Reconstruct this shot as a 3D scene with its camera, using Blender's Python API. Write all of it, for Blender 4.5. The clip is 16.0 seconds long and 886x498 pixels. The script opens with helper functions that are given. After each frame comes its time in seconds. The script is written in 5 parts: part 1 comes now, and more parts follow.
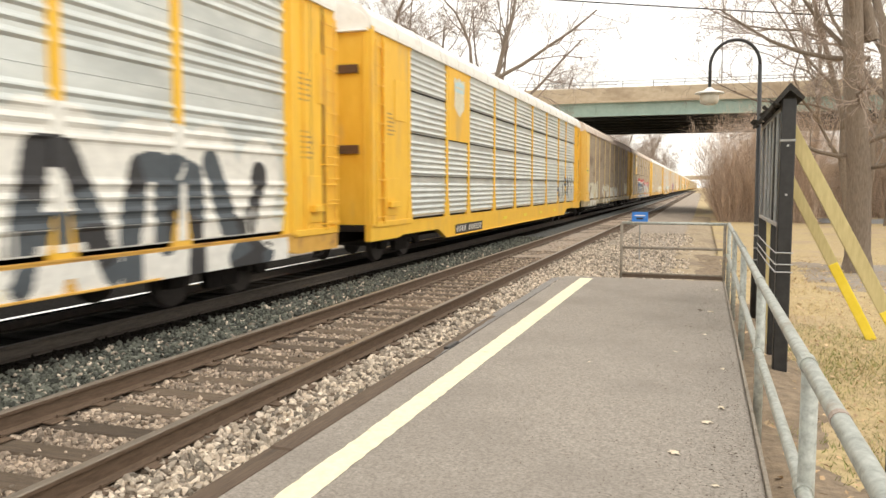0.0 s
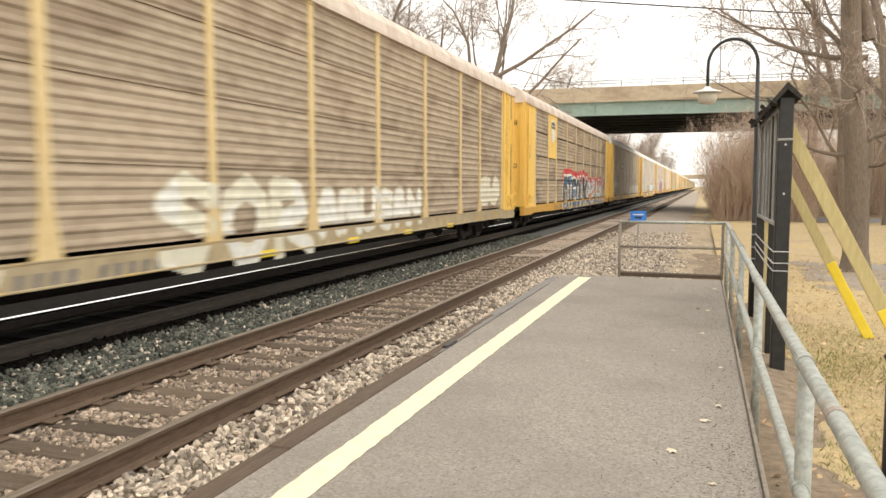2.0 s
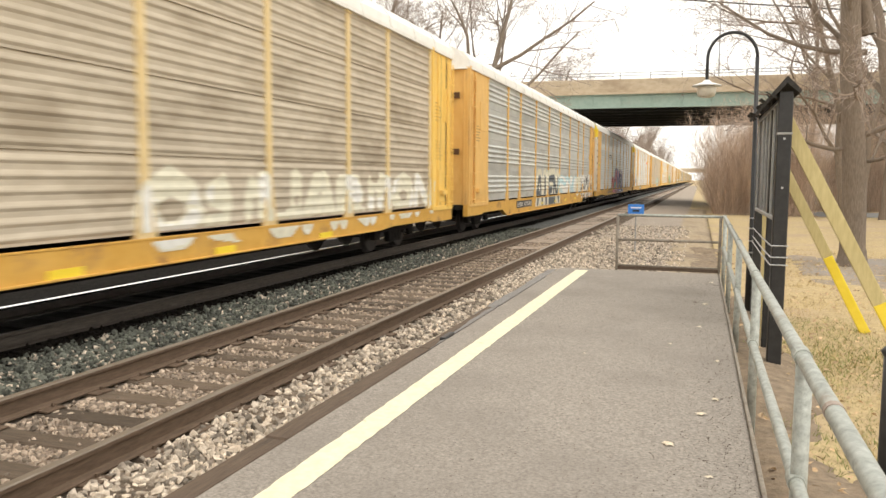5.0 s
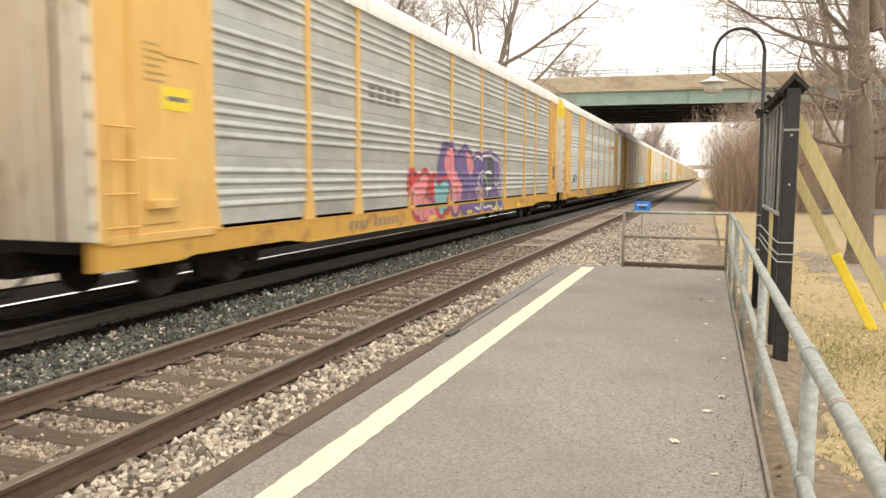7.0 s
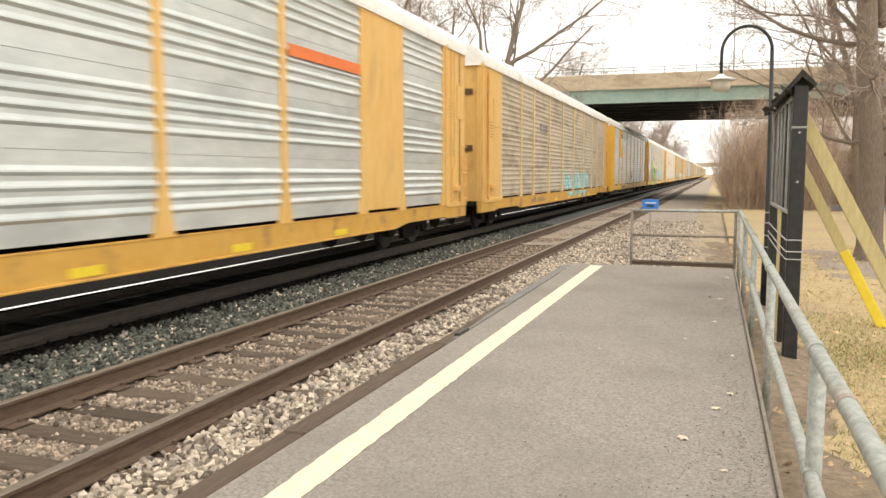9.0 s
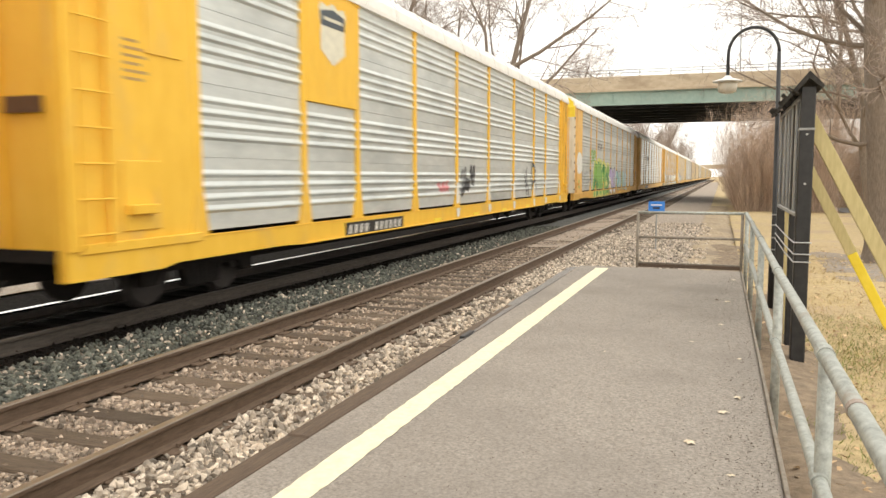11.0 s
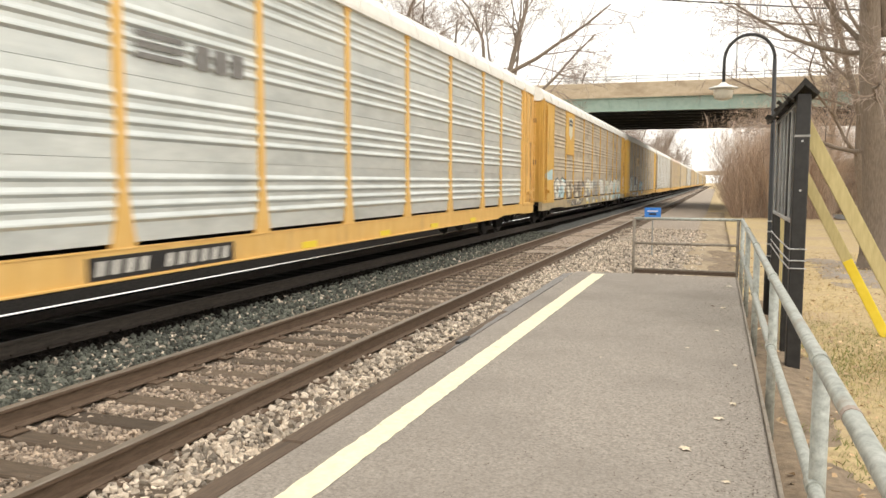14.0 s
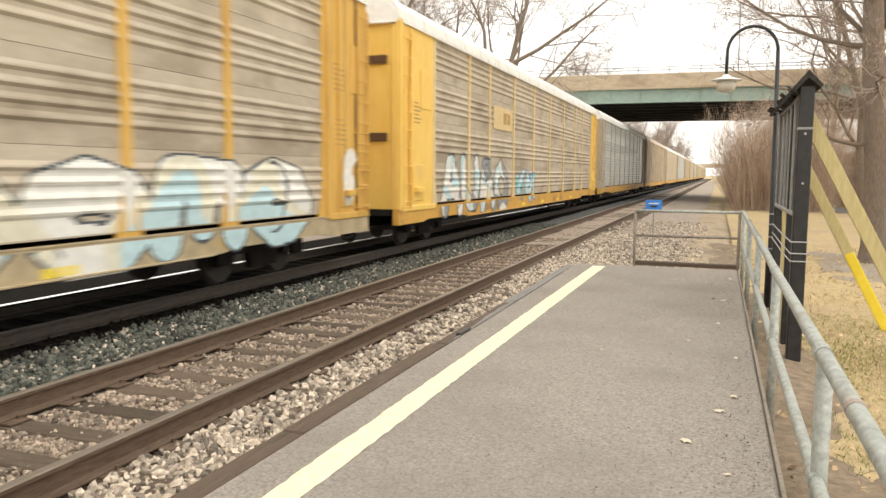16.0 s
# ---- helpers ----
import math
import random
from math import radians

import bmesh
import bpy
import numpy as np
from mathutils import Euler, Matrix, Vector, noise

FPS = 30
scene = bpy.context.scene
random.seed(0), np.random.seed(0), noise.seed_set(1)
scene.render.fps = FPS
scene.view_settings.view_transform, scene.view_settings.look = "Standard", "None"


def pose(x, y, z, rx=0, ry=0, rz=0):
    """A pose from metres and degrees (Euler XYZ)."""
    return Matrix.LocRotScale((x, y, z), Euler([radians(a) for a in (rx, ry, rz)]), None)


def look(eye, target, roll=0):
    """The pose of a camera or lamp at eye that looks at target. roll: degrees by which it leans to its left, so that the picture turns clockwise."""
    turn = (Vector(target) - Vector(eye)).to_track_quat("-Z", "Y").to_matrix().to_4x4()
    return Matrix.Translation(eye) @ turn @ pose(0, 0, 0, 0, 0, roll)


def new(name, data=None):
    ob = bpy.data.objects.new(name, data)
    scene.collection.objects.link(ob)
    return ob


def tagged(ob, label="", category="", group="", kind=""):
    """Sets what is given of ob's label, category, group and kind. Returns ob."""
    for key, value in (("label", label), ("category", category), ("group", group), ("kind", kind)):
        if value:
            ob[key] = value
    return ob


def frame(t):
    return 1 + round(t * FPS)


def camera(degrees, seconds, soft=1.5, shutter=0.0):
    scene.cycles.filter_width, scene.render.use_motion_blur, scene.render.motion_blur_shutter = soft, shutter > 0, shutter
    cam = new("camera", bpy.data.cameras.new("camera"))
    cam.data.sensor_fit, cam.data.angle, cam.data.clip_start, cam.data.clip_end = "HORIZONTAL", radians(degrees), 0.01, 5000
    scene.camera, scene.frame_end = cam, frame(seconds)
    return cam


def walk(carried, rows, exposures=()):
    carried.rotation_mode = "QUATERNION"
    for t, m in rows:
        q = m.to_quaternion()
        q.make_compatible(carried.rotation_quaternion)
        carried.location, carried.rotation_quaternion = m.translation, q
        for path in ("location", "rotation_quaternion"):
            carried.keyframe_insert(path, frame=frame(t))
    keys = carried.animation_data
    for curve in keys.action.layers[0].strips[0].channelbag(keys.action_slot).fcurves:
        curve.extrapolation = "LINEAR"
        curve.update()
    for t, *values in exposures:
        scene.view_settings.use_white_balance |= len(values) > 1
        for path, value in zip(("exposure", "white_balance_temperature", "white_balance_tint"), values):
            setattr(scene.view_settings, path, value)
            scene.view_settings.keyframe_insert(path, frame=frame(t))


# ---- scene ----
# ---- camera and its way ----
cam = camera(60.5, 16.0, soft=1.5, shutter=0.22)
ROWS = [
    (0, -0.0000, -0.0000, 1.6000, 18.899, -4.676, -0.000),
    (0.5, 0.0016, -0.0058, 1.6017, 19.133, -4.499, 0.173),
    (1, 0.0058, -0.0068, 1.6016, 19.021, -4.627, 0.111),
    (1.5, 0.0053, -0.0074, 1.5976, 18.976, -4.674, 0.024),
    (2, 0.0059, -0.0073, 1.5990, 18.792, -4.734, 0.030),
    (2.5, 0.0048, -0.0021, 1.5968, 18.855, -4.997, -0.128),
    (3, -0.0021, -0.0027, 1.5978, 18.903, -5.089, -0.200),
    (3.5, -0.0032, -0.0038, 1.5983, 18.592, -5.016, -0.156),
    (4, -0.0027, -0.0012, 1.5984, 18.486, -5.105, -0.322),
    (6.5, -0.0027, -0.0002, 1.5966, 18.937, -5.570, -0.326),
    (7, 0.0007, -0.0015, 1.5961, 19.075, -5.553, -0.306),
    (7.5, 0.0052, 0.0002, 1.5949, 19.226, -5.644, -0.357),
    (8, 0.0034, -0.0122, 1.5969, 19.391, -5.699, -0.092),
    (8.5, 0.0078, -0.0165, 1.5974, 19.758, -5.696, -0.076),
    (9, 0.0053, -0.0426, 1.6010, 19.625, -5.615, 0.062),
    (11.5, 0.0018, -0.0106, 1.6013, 20.160, -5.396, 0.112),
    (12, 0.0016, -0.0160, 1.6031, 20.215, -5.318, 0.135),
    (12.5, 0.0036, -0.0119, 1.6004, 20.273, -5.291, 0.009),
    (13, 0.0072, -0.0077, 1.6023, 20.120, -5.264, 0.031),
    (13.5, 0.0041, -0.0106, 1.6006, 19.799, -5.114, -0.141),
    (14, 0.0059, -0.0105, 1.6006, 19.813, -5.053, -0.125),
    (14.5, 0.0056, -0.0080, 1.6007, 19.832, -5.265, -0.354),
    (15, 0.0004, -0.0052, 1.5992, 19.768, -5.424, -0.352),
    (15.5, -0.0056, -0.0062, 1.6006, 19.786, -5.571, -0.421),
    (16, -0.0070, -0.0010, 1.5970, 19.857, -5.692, -0.387),
]
walk(cam, [(t, pose(x, y, z, 90 + pitch, roll, yaw)) for t, x, y, z, yaw, pitch, roll in ROWS],
     exposures=[(0.0, 0.86), (16.0, 0.86)])

# ---- measures of the place ----
RAIL_Z = -0.20          # top of rail; the platform is at 0
BED_Z = -0.42           # top of the ballast bed
GROUND_Z = -0.40
TRACK_NEAR, TRACK_FAR = -4.53, -8.2
SPEED, CAR_PITCH, LEAD = 22.51, 30.07, -15.64

TIE_0, TIE_STEP = -2.86, 0.555
# how far ahead of or behind its steady pace the train shows, second by second
DRIFT = ((0.0, 0.25), (0.5, -0.08), (1.0, 0.45), (1.5, -0.1), (2.0, -0.25), (2.5, -0.44), (3.0, 0.0), (3.5, -0.2), (4.0, -0.36), (6.5, -0.04), (7.0, -0.3), (7.5, -0.4),
         (8.0, -0.57), (8.5, -0.1), (9.0, -0.31), (11.5, -0.59), (12.0, 0.07), (12.5, -0.1), (13.0, -0.27), (13.5, 0.14), (14.0, 0.12), (14.5, 0.05), (15.0, -0.29), (15.5, 0.46), (16.0, 0.35))

# ---- world and sun: a bright overcast winter day ----
world = bpy.data.worlds.new("overcast")
scene.world = world
world.use_nodes = True
wn, wl = world.node_tree.nodes, world.node_tree.links
sky = wn.new("ShaderNodeTexSky")
sky.sky_type, sky.sun_disc = "NISHITA", False
sky.sun_elevation, sky.sun_rotation = radians(60), radians(121)
sky.dust_density = 4.0
haze = wn.new("ShaderNodeMix")
haze.data_type = "RGBA"
haze.inputs[0].default_value = 0.93
haze.inputs[7].default_value = (9.7, 9.3, 8.5, 1)
wl.new(sky.outputs[0], haze.inputs[6])
wl.new(haze.outputs[2], wn["Background"].inputs[0])
wn["Background"].inputs[1].default_value = 0.1
sun_data = bpy.data.lights.new("sun", "SUN")
sun_data.energy, sun_data.angle, sun_data.color = 0.5, radians(40), (1.0, 0.95, 0.87)
sun = new("sun", sun_data)
sun.matrix_basis = look((20, -12, 40), (0, 0, 0))


# ---- materials ----
def mat(name, c1, c2, scale=6.0, rough=0.8, metal=0.0, bump=0.25, bscale=None, stretch=(1, 1, 1), stain=None,
        stain_scale=1.2, stain_at=0.58, island=0.0, per_object=0.0, spec=0.5, detail=8.0, soft_stain=0.16):
    """Two colours mixed by noise, a larger-scale stain, relief, and a tone that varies by piece."""
    m = bpy.data.materials.new(name)
    m.use_nodes = True
    nd, lk = m.node_tree.nodes, m.node_tree.links
    bs = nd["Principled BSDF"]
    bs.inputs["Roughness"].default_value, bs.inputs["Metallic"].default_value = rough, metal
    bs.inputs["Specular IOR Level"].default_value = spec
    tc, mp = nd.new("ShaderNodeTexCoord"), nd.new("ShaderNodeMapping")
    mp.inputs["Scale"].default_value = stretch
    lk.new(tc.outputs["Object"], mp.inputs["Vector"])
    info = nd.new("ShaderNodeObjectInfo")
    off = nd.new("ShaderNodeMath")
    off.operation = "MULTIPLY"
    off.inputs[1].default_value = 37.0
    lk.new(info.outputs["Random"], off.inputs[0])
    lk.new(off.outputs[0], mp.inputs["Location"])

    def noise_at(s, d=8.0):
        n = nd.new("ShaderNodeTexNoise")
        n.inputs["Scale"].default_value, n.inputs["Detail"].default_value = s, d
        n.inputs["Roughness"].default_value = 0.62
        lk.new(mp.outputs[0], n.inputs["Vector"])
        return n

    def ramp(src, a, b):
        r = nd.new("ShaderNodeMapRange")
        r.inputs["From Min"].default_value, r.inputs["From Max"].default_value = a, b
        lk.new(src, r.inputs["Value"])
        return r.outputs[0]

    def mix(fac, a, b, blend="MIX"):
        x = nd.new("ShaderNodeMix")
        x.data_type, x.blend_type = "RGBA", blend
        for sock, v in ((x.inputs[0], fac), (x.inputs[6], a), (x.inputs[7], b)):
            if isinstance(v, bpy.types.NodeSocket):
                lk.new(v, sock)
            elif isinstance(v, (int, float)):
                sock.default_value = v
            else:
                sock.default_value = (*v, 1)
        return x.outputs[2]

    fine = noise_at(scale, detail)
    col = mix(ramp(fine.outputs["Fac"], 0.32, 0.68), c1, c2)
    if stain:
        big = noise_at(stain_scale)
        col = mix(ramp(big.outputs["Fac"], stain_at, stain_at + soft_stain), col, stain)
    if island or per_object:
        src = nd.new("ShaderNodeNewGeometry").outputs["Random Per Island"] if island else info.outputs["Random"]
        k = nd.new("ShaderNodeMapRange")
        amount = island or per_object
        k.inputs["To Min"].default_value, k.inputs["To Max"].default_value = 1 - amount, 1 + amount
        lk.new(src, k.inputs["Value"])
        hsv = nd.new("ShaderNodeHueSaturation")
        lk.new(col, hsv.inputs["Color"])
        lk.new(k.outputs[0], hsv.inputs["Value"])
        col = hsv.outputs[0]
    lk.new(col, bs.inputs["Base Color"])
    rr = nd.new("ShaderNodeMapRange")
    rr.inputs["To Min"].default_value, rr.inputs["To Max"].default_value = max(0.05, rough - 0.12), min(1, rough + 0.12)
    lk.new(fine.outputs["Fac"], rr.inputs["Value"])
    lk.new(rr.outputs[0], bs.inputs["Roughness"])
    if bump:
        b = nd.new("ShaderNodeBump")
        b.inputs["Strength"].default_value, b.inputs["Distance"].default_value = bump, 0.02
        lk.new(noise_at(bscale or scale * 3).outputs["Fac"], b.inputs["Height"])
        lk.new(b.outputs[0], bs.inputs["Normal"])
    return m


ASPHALT = mat("asphalt", (0.178, 0.156, 0.134), (0.4, 0.355, 0.307), 55, 0.9, bump=0.4, bscale=140, stain=(0.205, 0.18, 0.156), stain_scale=0.7, stain_at=0.47, soft_stain=0.35, detail=12)
ASPHALT_EDGE = mat("asphalt edge", (0.2, 0.185, 0.175), (0.3, 0.285, 0.27), 70, 0.9, bump=0.6, bscale=140, stain=(0.11, 0.1, 0.1), stain_scale=3)
STRIPE = mat("worn yellow paint", (0.73, 0.668, 0.45), (0.83, 0.778, 0.57), 18, 0.7, bump=0.3, bscale=110, stain=(0.48, 0.41, 0.28), stain_scale=7, stain_at=0.62)
TIMBER = mat("dark edge timber", (0.08, 0.054, 0.037), (0.145, 0.102, 0.07), 9, 0.85, bump=0.5, stretch=(6, 0.6, 6), stain=(0.05, 0.037, 0.027), stain_scale=2)
TIE_WOOD = mat("weathered tie wood", (0.088, 0.063, 0.043), (0.165, 0.123, 0.087), 8, 0.9, bump=0.7, stretch=(0.7, 7, 7), stain=(0.055, 0.04, 0.03), stain_scale=1.3, per_object=0.3)
RAIL_RUST = mat("rusty rail steel", (0.09, 0.058, 0.036), (0.16, 0.108, 0.072), 16, 0.75, 0.1, bump=0.3, stretch=(3, 0.5, 3))
RAIL_TOP = mat("worn rail head", (0.19, 0.155, 0.12), (0.29, 0.245, 0.2), 20, 0.42, 0.5, bump=0.08, stretch=(4, 0.3, 1))
STONE_LIGHT = mat("pale ballast stone", (0.29, 0.238, 0.185), (0.6, 0.518, 0.42), 22, 0.9, bump=0.4, bscale=60, island=0.68)
STONE_BROWN = mat("brown dusted ballast stone", (0.22, 0.17, 0.128), (0.48, 0.39, 0.305), 22, 0.9, bump=0.4, bscale=60, island=0.6)
STONE_DARK = mat("dark green-grey ballast stone", (0.055, 0.06, 0.047), (0.155, 0.158, 0.13), 22, 0.85, bump=0.4, bscale=60, island=0.65)
BED_LIGHT = mat("pale ballast bed", (0.165, 0.132, 0.103), (0.5, 0.425, 0.35), 16, 0.95, bump=1.0, bscale=18, detail=4, stain=(0.24, 0.198, 0.155), stain_scale=0.5)
BED_FILL = mat("dusty pinkish ballast fill", (0.22, 0.172, 0.135), (0.46, 0.375, 0.3), 16, 0.95, bump=1.0, bscale=18, detail=4)
BED_BROWN = mat("brown ballast bed", (0.1, 0.076, 0.058), (0.34, 0.266, 0.205), 16, 0.95, bump=1.0, bscale=18, detail=4)
BED_DARK = mat("dark ballast bed", (0.035, 0.035, 0.033), (0.14, 0.145, 0.135), 16, 0.95, bump=1.0, bscale=18, detail=4)
# near-black: the train's shade on the ballast is put into this colour
BED_SHADED = mat("ballast bed darkened for train shade", (0.006, 0.0055, 0.005), (0.024, 0.02, 0.017), 14, 0.95, bump=1.0, bscale=18, detail=4, spec=0.03)
GRASS_GROUND = mat("dry winter turf", (0.37, 0.275, 0.14), (0.56, 0.435, 0.235), 9, 0.95, bump=0.8, bscale=40, stain=(0.4, 0.295, 0.2), stain_scale=0.35, stain_at=0.5)
BLADE = mat("straw blades", (0.40, 0.30, 0.14), (0.57, 0.45, 0.225), 3, 0.9, bump=0, island=0.4)
BLADE_GREEN = mat("green grass blades", (0.17, 0.2, 0.06), (0.3, 0.3, 0.1), 3, 0.9, bump=0, island=0.4)
LEAF = mat("dry fallen leaf", (0.42, 0.27, 0.14), (0.62, 0.47, 0.3), 20, 0.9, bump=0.2, island=0.35, per_object=0)
LEAF_PALE = mat("pale fallen leaf", (0.6, 0.5, 0.36), (0.75, 0.66, 0.52), 20, 0.9, bump=0.2)
DIRT = mat("bare soil", (0.16, 0.118, 0.08), (0.31, 0.235, 0.158), 9, 0.95, bump=0.8, bscale=30)
GALV = mat("galvanised pipe", (0.27, 0.285, 0.26), (0.5, 0.52, 0.485), 26, 0.55, 0.4, bump=0.2, stain=(0.3, 0.26, 0.21), stain_scale=5, stain_at=0.57)
DULL_PIPE = mat("dull rust-browned pipe", (0.2, 0.17, 0.135), (0.33, 0.29, 0.24), 24, 0.65, 0.25, bump=0.15, stain=(0.16, 0.115, 0.08), stain_scale=5, stain_at=0.55)
BLACK_PAINT = mat("black painted steel", (0.012, 0.012, 0.013), (0.028, 0.027, 0.027), 12, 0.45, bump=0.1)
ALU = mat("aluminium frame", (0.4, 0.41, 0.41), (0.52, 0.52, 0.52), 12, 0.4, 0.6, bump=0.05)
SHINGLE = mat("dark weathered shingle", (0.02, 0.019, 0.018), (0.055, 0.05, 0.046), 20, 0.9, bump=0.6)
NOTICE = mat("faded notice board", (0.05, 0.052, 0.055), (0.09, 0.092, 0.095), 4, 0.3, bump=0)
LUMBER = mat("new yellow-green lumber", (0.48, 0.4, 0.19), (0.6, 0.51, 0.26), 7, 0.8, bump=0.3, stretch=(4, 4, 0.7))
YELLOW_POLY = mat("bright yellow sleeve", (0.82, 0.62, 0.03), (0.9, 0.7, 0.06), 6, 0.5, bump=0.05)
BLUE = mat("blue sign paint", (0.03, 0.18, 0.62), (0.05, 0.24, 0.72), 8, 0.45, bump=0.03)
WHITE = mat("white paint", (0.72, 0.72, 0.7), (0.82, 0.82, 0.8), 8, 0.5, bump=0.05)
STEEL_GREY = mat("grey steel", (0.27, 0.27, 0.26), (0.38, 0.38, 0.37), 12, 0.5, 0.4, bump=0.1)
CONCRETE = mat("weathered tan concrete", (0.48, 0.385, 0.27), (0.6, 0.505, 0.375), 2.2, 0.9, bump=0.3, stretch=(1, 1, 2), stain=(0.38, 0.295, 0.205), stain_scale=0.35, stain_at=0.54)
GIRDER_GREEN = mat("pale green girder paint", (0.29, 0.39, 0.335), (0.37, 0.47, 0.41), 2.5, 0.6, bump=0.08, stain=(0.3, 0.33, 0.27), stain_scale=0.5, stain_at=0.6)
# shade beneath the overpass deck, painted into the colour
GIRDER_SHADED = mat("girder underside darkened for shade", (0.03, 0.032, 0.032), (0.06, 0.062, 0.06), 2, 0.8, bump=0.1)
BARK = mat("grey-brown bark", (0.155, 0.122, 0.095), (0.275, 0.22, 0.17), 14, 0.95, bump=0.8, stretch=(3, 3, 0.5))
TWIG = mat("brown twigs", (0.25, 0.195, 0.16), (0.36, 0.295, 0.25), 3, 0.95, bump=0, island=0.25)
BRUSH = mat("dry brush twigs", (0.42, 0.31, 0.23), (0.57, 0.445, 0.345), 3, 0.95, bump=0, island=0.35)
HOUSE_WALL = mat("white siding", (0.7, 0.7, 0.68), (0.8, 0.8, 0.77), 3, 0.7, bump=0.1)
ROOF_DARK = mat("grey roof shingles", (0.1, 0.095, 0.09), (0.17, 0.16, 0.15), 9, 0.9, bump=0.3)
GLASS_DARK = mat("dark window pane", (0.02, 0.025, 0.03), (0.035, 0.04, 0.045), 2, 0.1, bump=0)
ROAD = mat("road asphalt", (0.2, 0.195, 0.19), (0.28, 0.275, 0.265), 14, 0.9, bump=0.3)
PATH = mat("trodden grey-brown path", (0.23, 0.185, 0.14), (0.37, 0.305, 0.235), 9, 0.95, bump=0.5, bscale=34, stain=(0.3, 0.27, 0.24), stain_scale=0.5, stain_at=0.52)
CABLE = mat("black cable", (0.015, 0.015, 0.017), (0.03, 0.03, 0.03), 5, 0.6, bump=0)
# train
YELLOW = mat("railcar yellow", (0.82, 0.47, 0.035), (0.9, 0.55, 0.06), 5, 0.55, bump=0.08, stretch=(1, 1, 0.35), stain=(0.7, 0.44, 0.11), stain_scale=1.1, stain_at=0.55)
YELLOW_LIGHT = mat("sun-bleached railcar yellow", (0.84, 0.55, 0.11), (0.91, 0.63, 0.17), 5, 0.6, bump=0.08, stretch=(1, 1, 0.35), stain=(0.74, 0.5, 0.17), stain_scale=1.2, stain_at=0.56)
YELLOW_PALE = mat("faded railcar yellow", (0.72, 0.43, 0.12), (0.8, 0.52, 0.18), 5, 0.65, bump=0.08, stretch=(1, 1, 0.35), stain=(0.55, 0.33, 0.13), stain_scale=1.3, stain_at=0.57)
SILL_MUD = mat("muddy sill paint", (0.36, 0.29, 0.18), (0.52, 0.42, 0.26), 4, 0.75, bump=0.12, stain=(0.56, 0.36, 0.1), stain_scale=1.6, stain_at=0.58)
YELLOW_DIRTY = mat("rust-stained sill yellow", (0.6, 0.33, 0.055), (0.71, 0.42, 0.095), 4, 0.65, bump=0.12, stain=(0.3, 0.155, 0.06), stain_scale=2.0, stain_at=0.54)
YELLOW_OCHRE = mat("ochre railcar yellow", (0.62, 0.37, 0.075), (0.72, 0.45, 0.115), 5, 0.65, bump=0.08, stretch=(1, 1, 0.35), stain=(0.45, 0.25, 0.07), stain_scale=1.1, stain_at=0.56)
SILVER = mat("galvanised corrugated sheet", (0.6, 0.637, 0.622), (0.72, 0.752, 0.733), 5, 0.36, 0.4, bump=0.1, stretch=(1, 0.5, 1.6), stain=(0.53, 0.565, 0.552), stain_scale=1.0, stain_at=0.5, per_object=0.04)
GREY_SHEET = mat("dull grey corrugated sheet", (0.475, 0.49, 0.468), (0.59, 0.603, 0.577), 5, 0.42, 0.35, bump=0.12, stretch=(1, 0.6, 1.4), stain=(0.42, 0.432, 0.41), stain_scale=1.0, stain_at=0.5, per_object=0.05)
TAN_SHEET = mat("dusty tan corrugated sheet", (0.36, 0.285, 0.205), (0.48, 0.395, 0.295), 5, 0.75, 0.05, bump=0.12, stretch=(1, 0.6, 1.4), stain=(0.26, 0.195, 0.135), stain_scale=0.9, stain_at=0.5, per_object=0.08)
TAN_PALE = mat("pale tan corrugated sheet", (0.46, 0.395, 0.3), (0.57, 0.5, 0.395), 5, 0.7, 0.1, bump=0.12, stretch=(1, 0.6, 1.4), stain=(0.36, 0.3, 0.22), stain_scale=0.9, stain_at=0.5, per_object=0.06)
ROOF_WHITE = mat("whitish galvanised roof", (0.76, 0.75, 0.71), (0.86, 0.85, 0.81), 4, 0.6, 0.1, bump=0.1, stain=(0.55, 0.51, 0.45), stain_scale=0.8)
ROOF_RUST = mat("rust-tinted roof", (0.62, 0.525, 0.45), (0.74, 0.65, 0.57), 4, 0.75, bump=0.15, stain=(0.52, 0.4, 0.33), stain_scale=0.8, stain_at=0.52)
RAIL_BRIGHT = mat("polished running rail", (0.72, 0.72, 0.71), (0.84, 0.84, 0.82), 20, 0.14, 1.0, bump=0.0, stretch=(4, 0.3, 1))
CREAM_POST = mat("faded cream-yellow post paint", (0.66, 0.5, 0.24), (0.76, 0.6, 0.33), 5, 0.65, bump=0.08, stain=(0.5, 0.36, 0.2), stain_scale=1.3, stain_at=0.57)
VERGE = mat("thin trodden verge", (0.3, 0.23, 0.15), (0.46, 0.37, 0.25), 8, 0.95, bump=0.8, bscale=36, stain=(0.24, 0.185, 0.135), stain_scale=0.6, stain_at=0.5)
# rail and tie colours below are darkened to paint in the train's shade
RAIL_SHADED = mat("rail steel darkened for train shade", (0.045, 0.036, 0.029), (0.1, 0.082, 0.066), 14, 0.7, 0.1, bump=0.3, stretch=(3, 0.5, 3))
TIE_SHADED = mat("tie wood darkened for train shade", (0.007, 0.006, 0.005), (0.02, 0.016, 0.013), 8, 0.95, bump=0.6, stretch=(0.7, 7, 7), spec=0.1)
UNDER = mat("grimy black running gear", (0.008, 0.007, 0.006), (0.024, 0.02, 0.018), 8, 0.85, 0.0, bump=0.3, spec=0.2)
WHEEL_STEEL = mat("wheel steel", (0.03, 0.025, 0.022), (0.06, 0.05, 0.045), 10, 0.7, 0.2, bump=0.2)
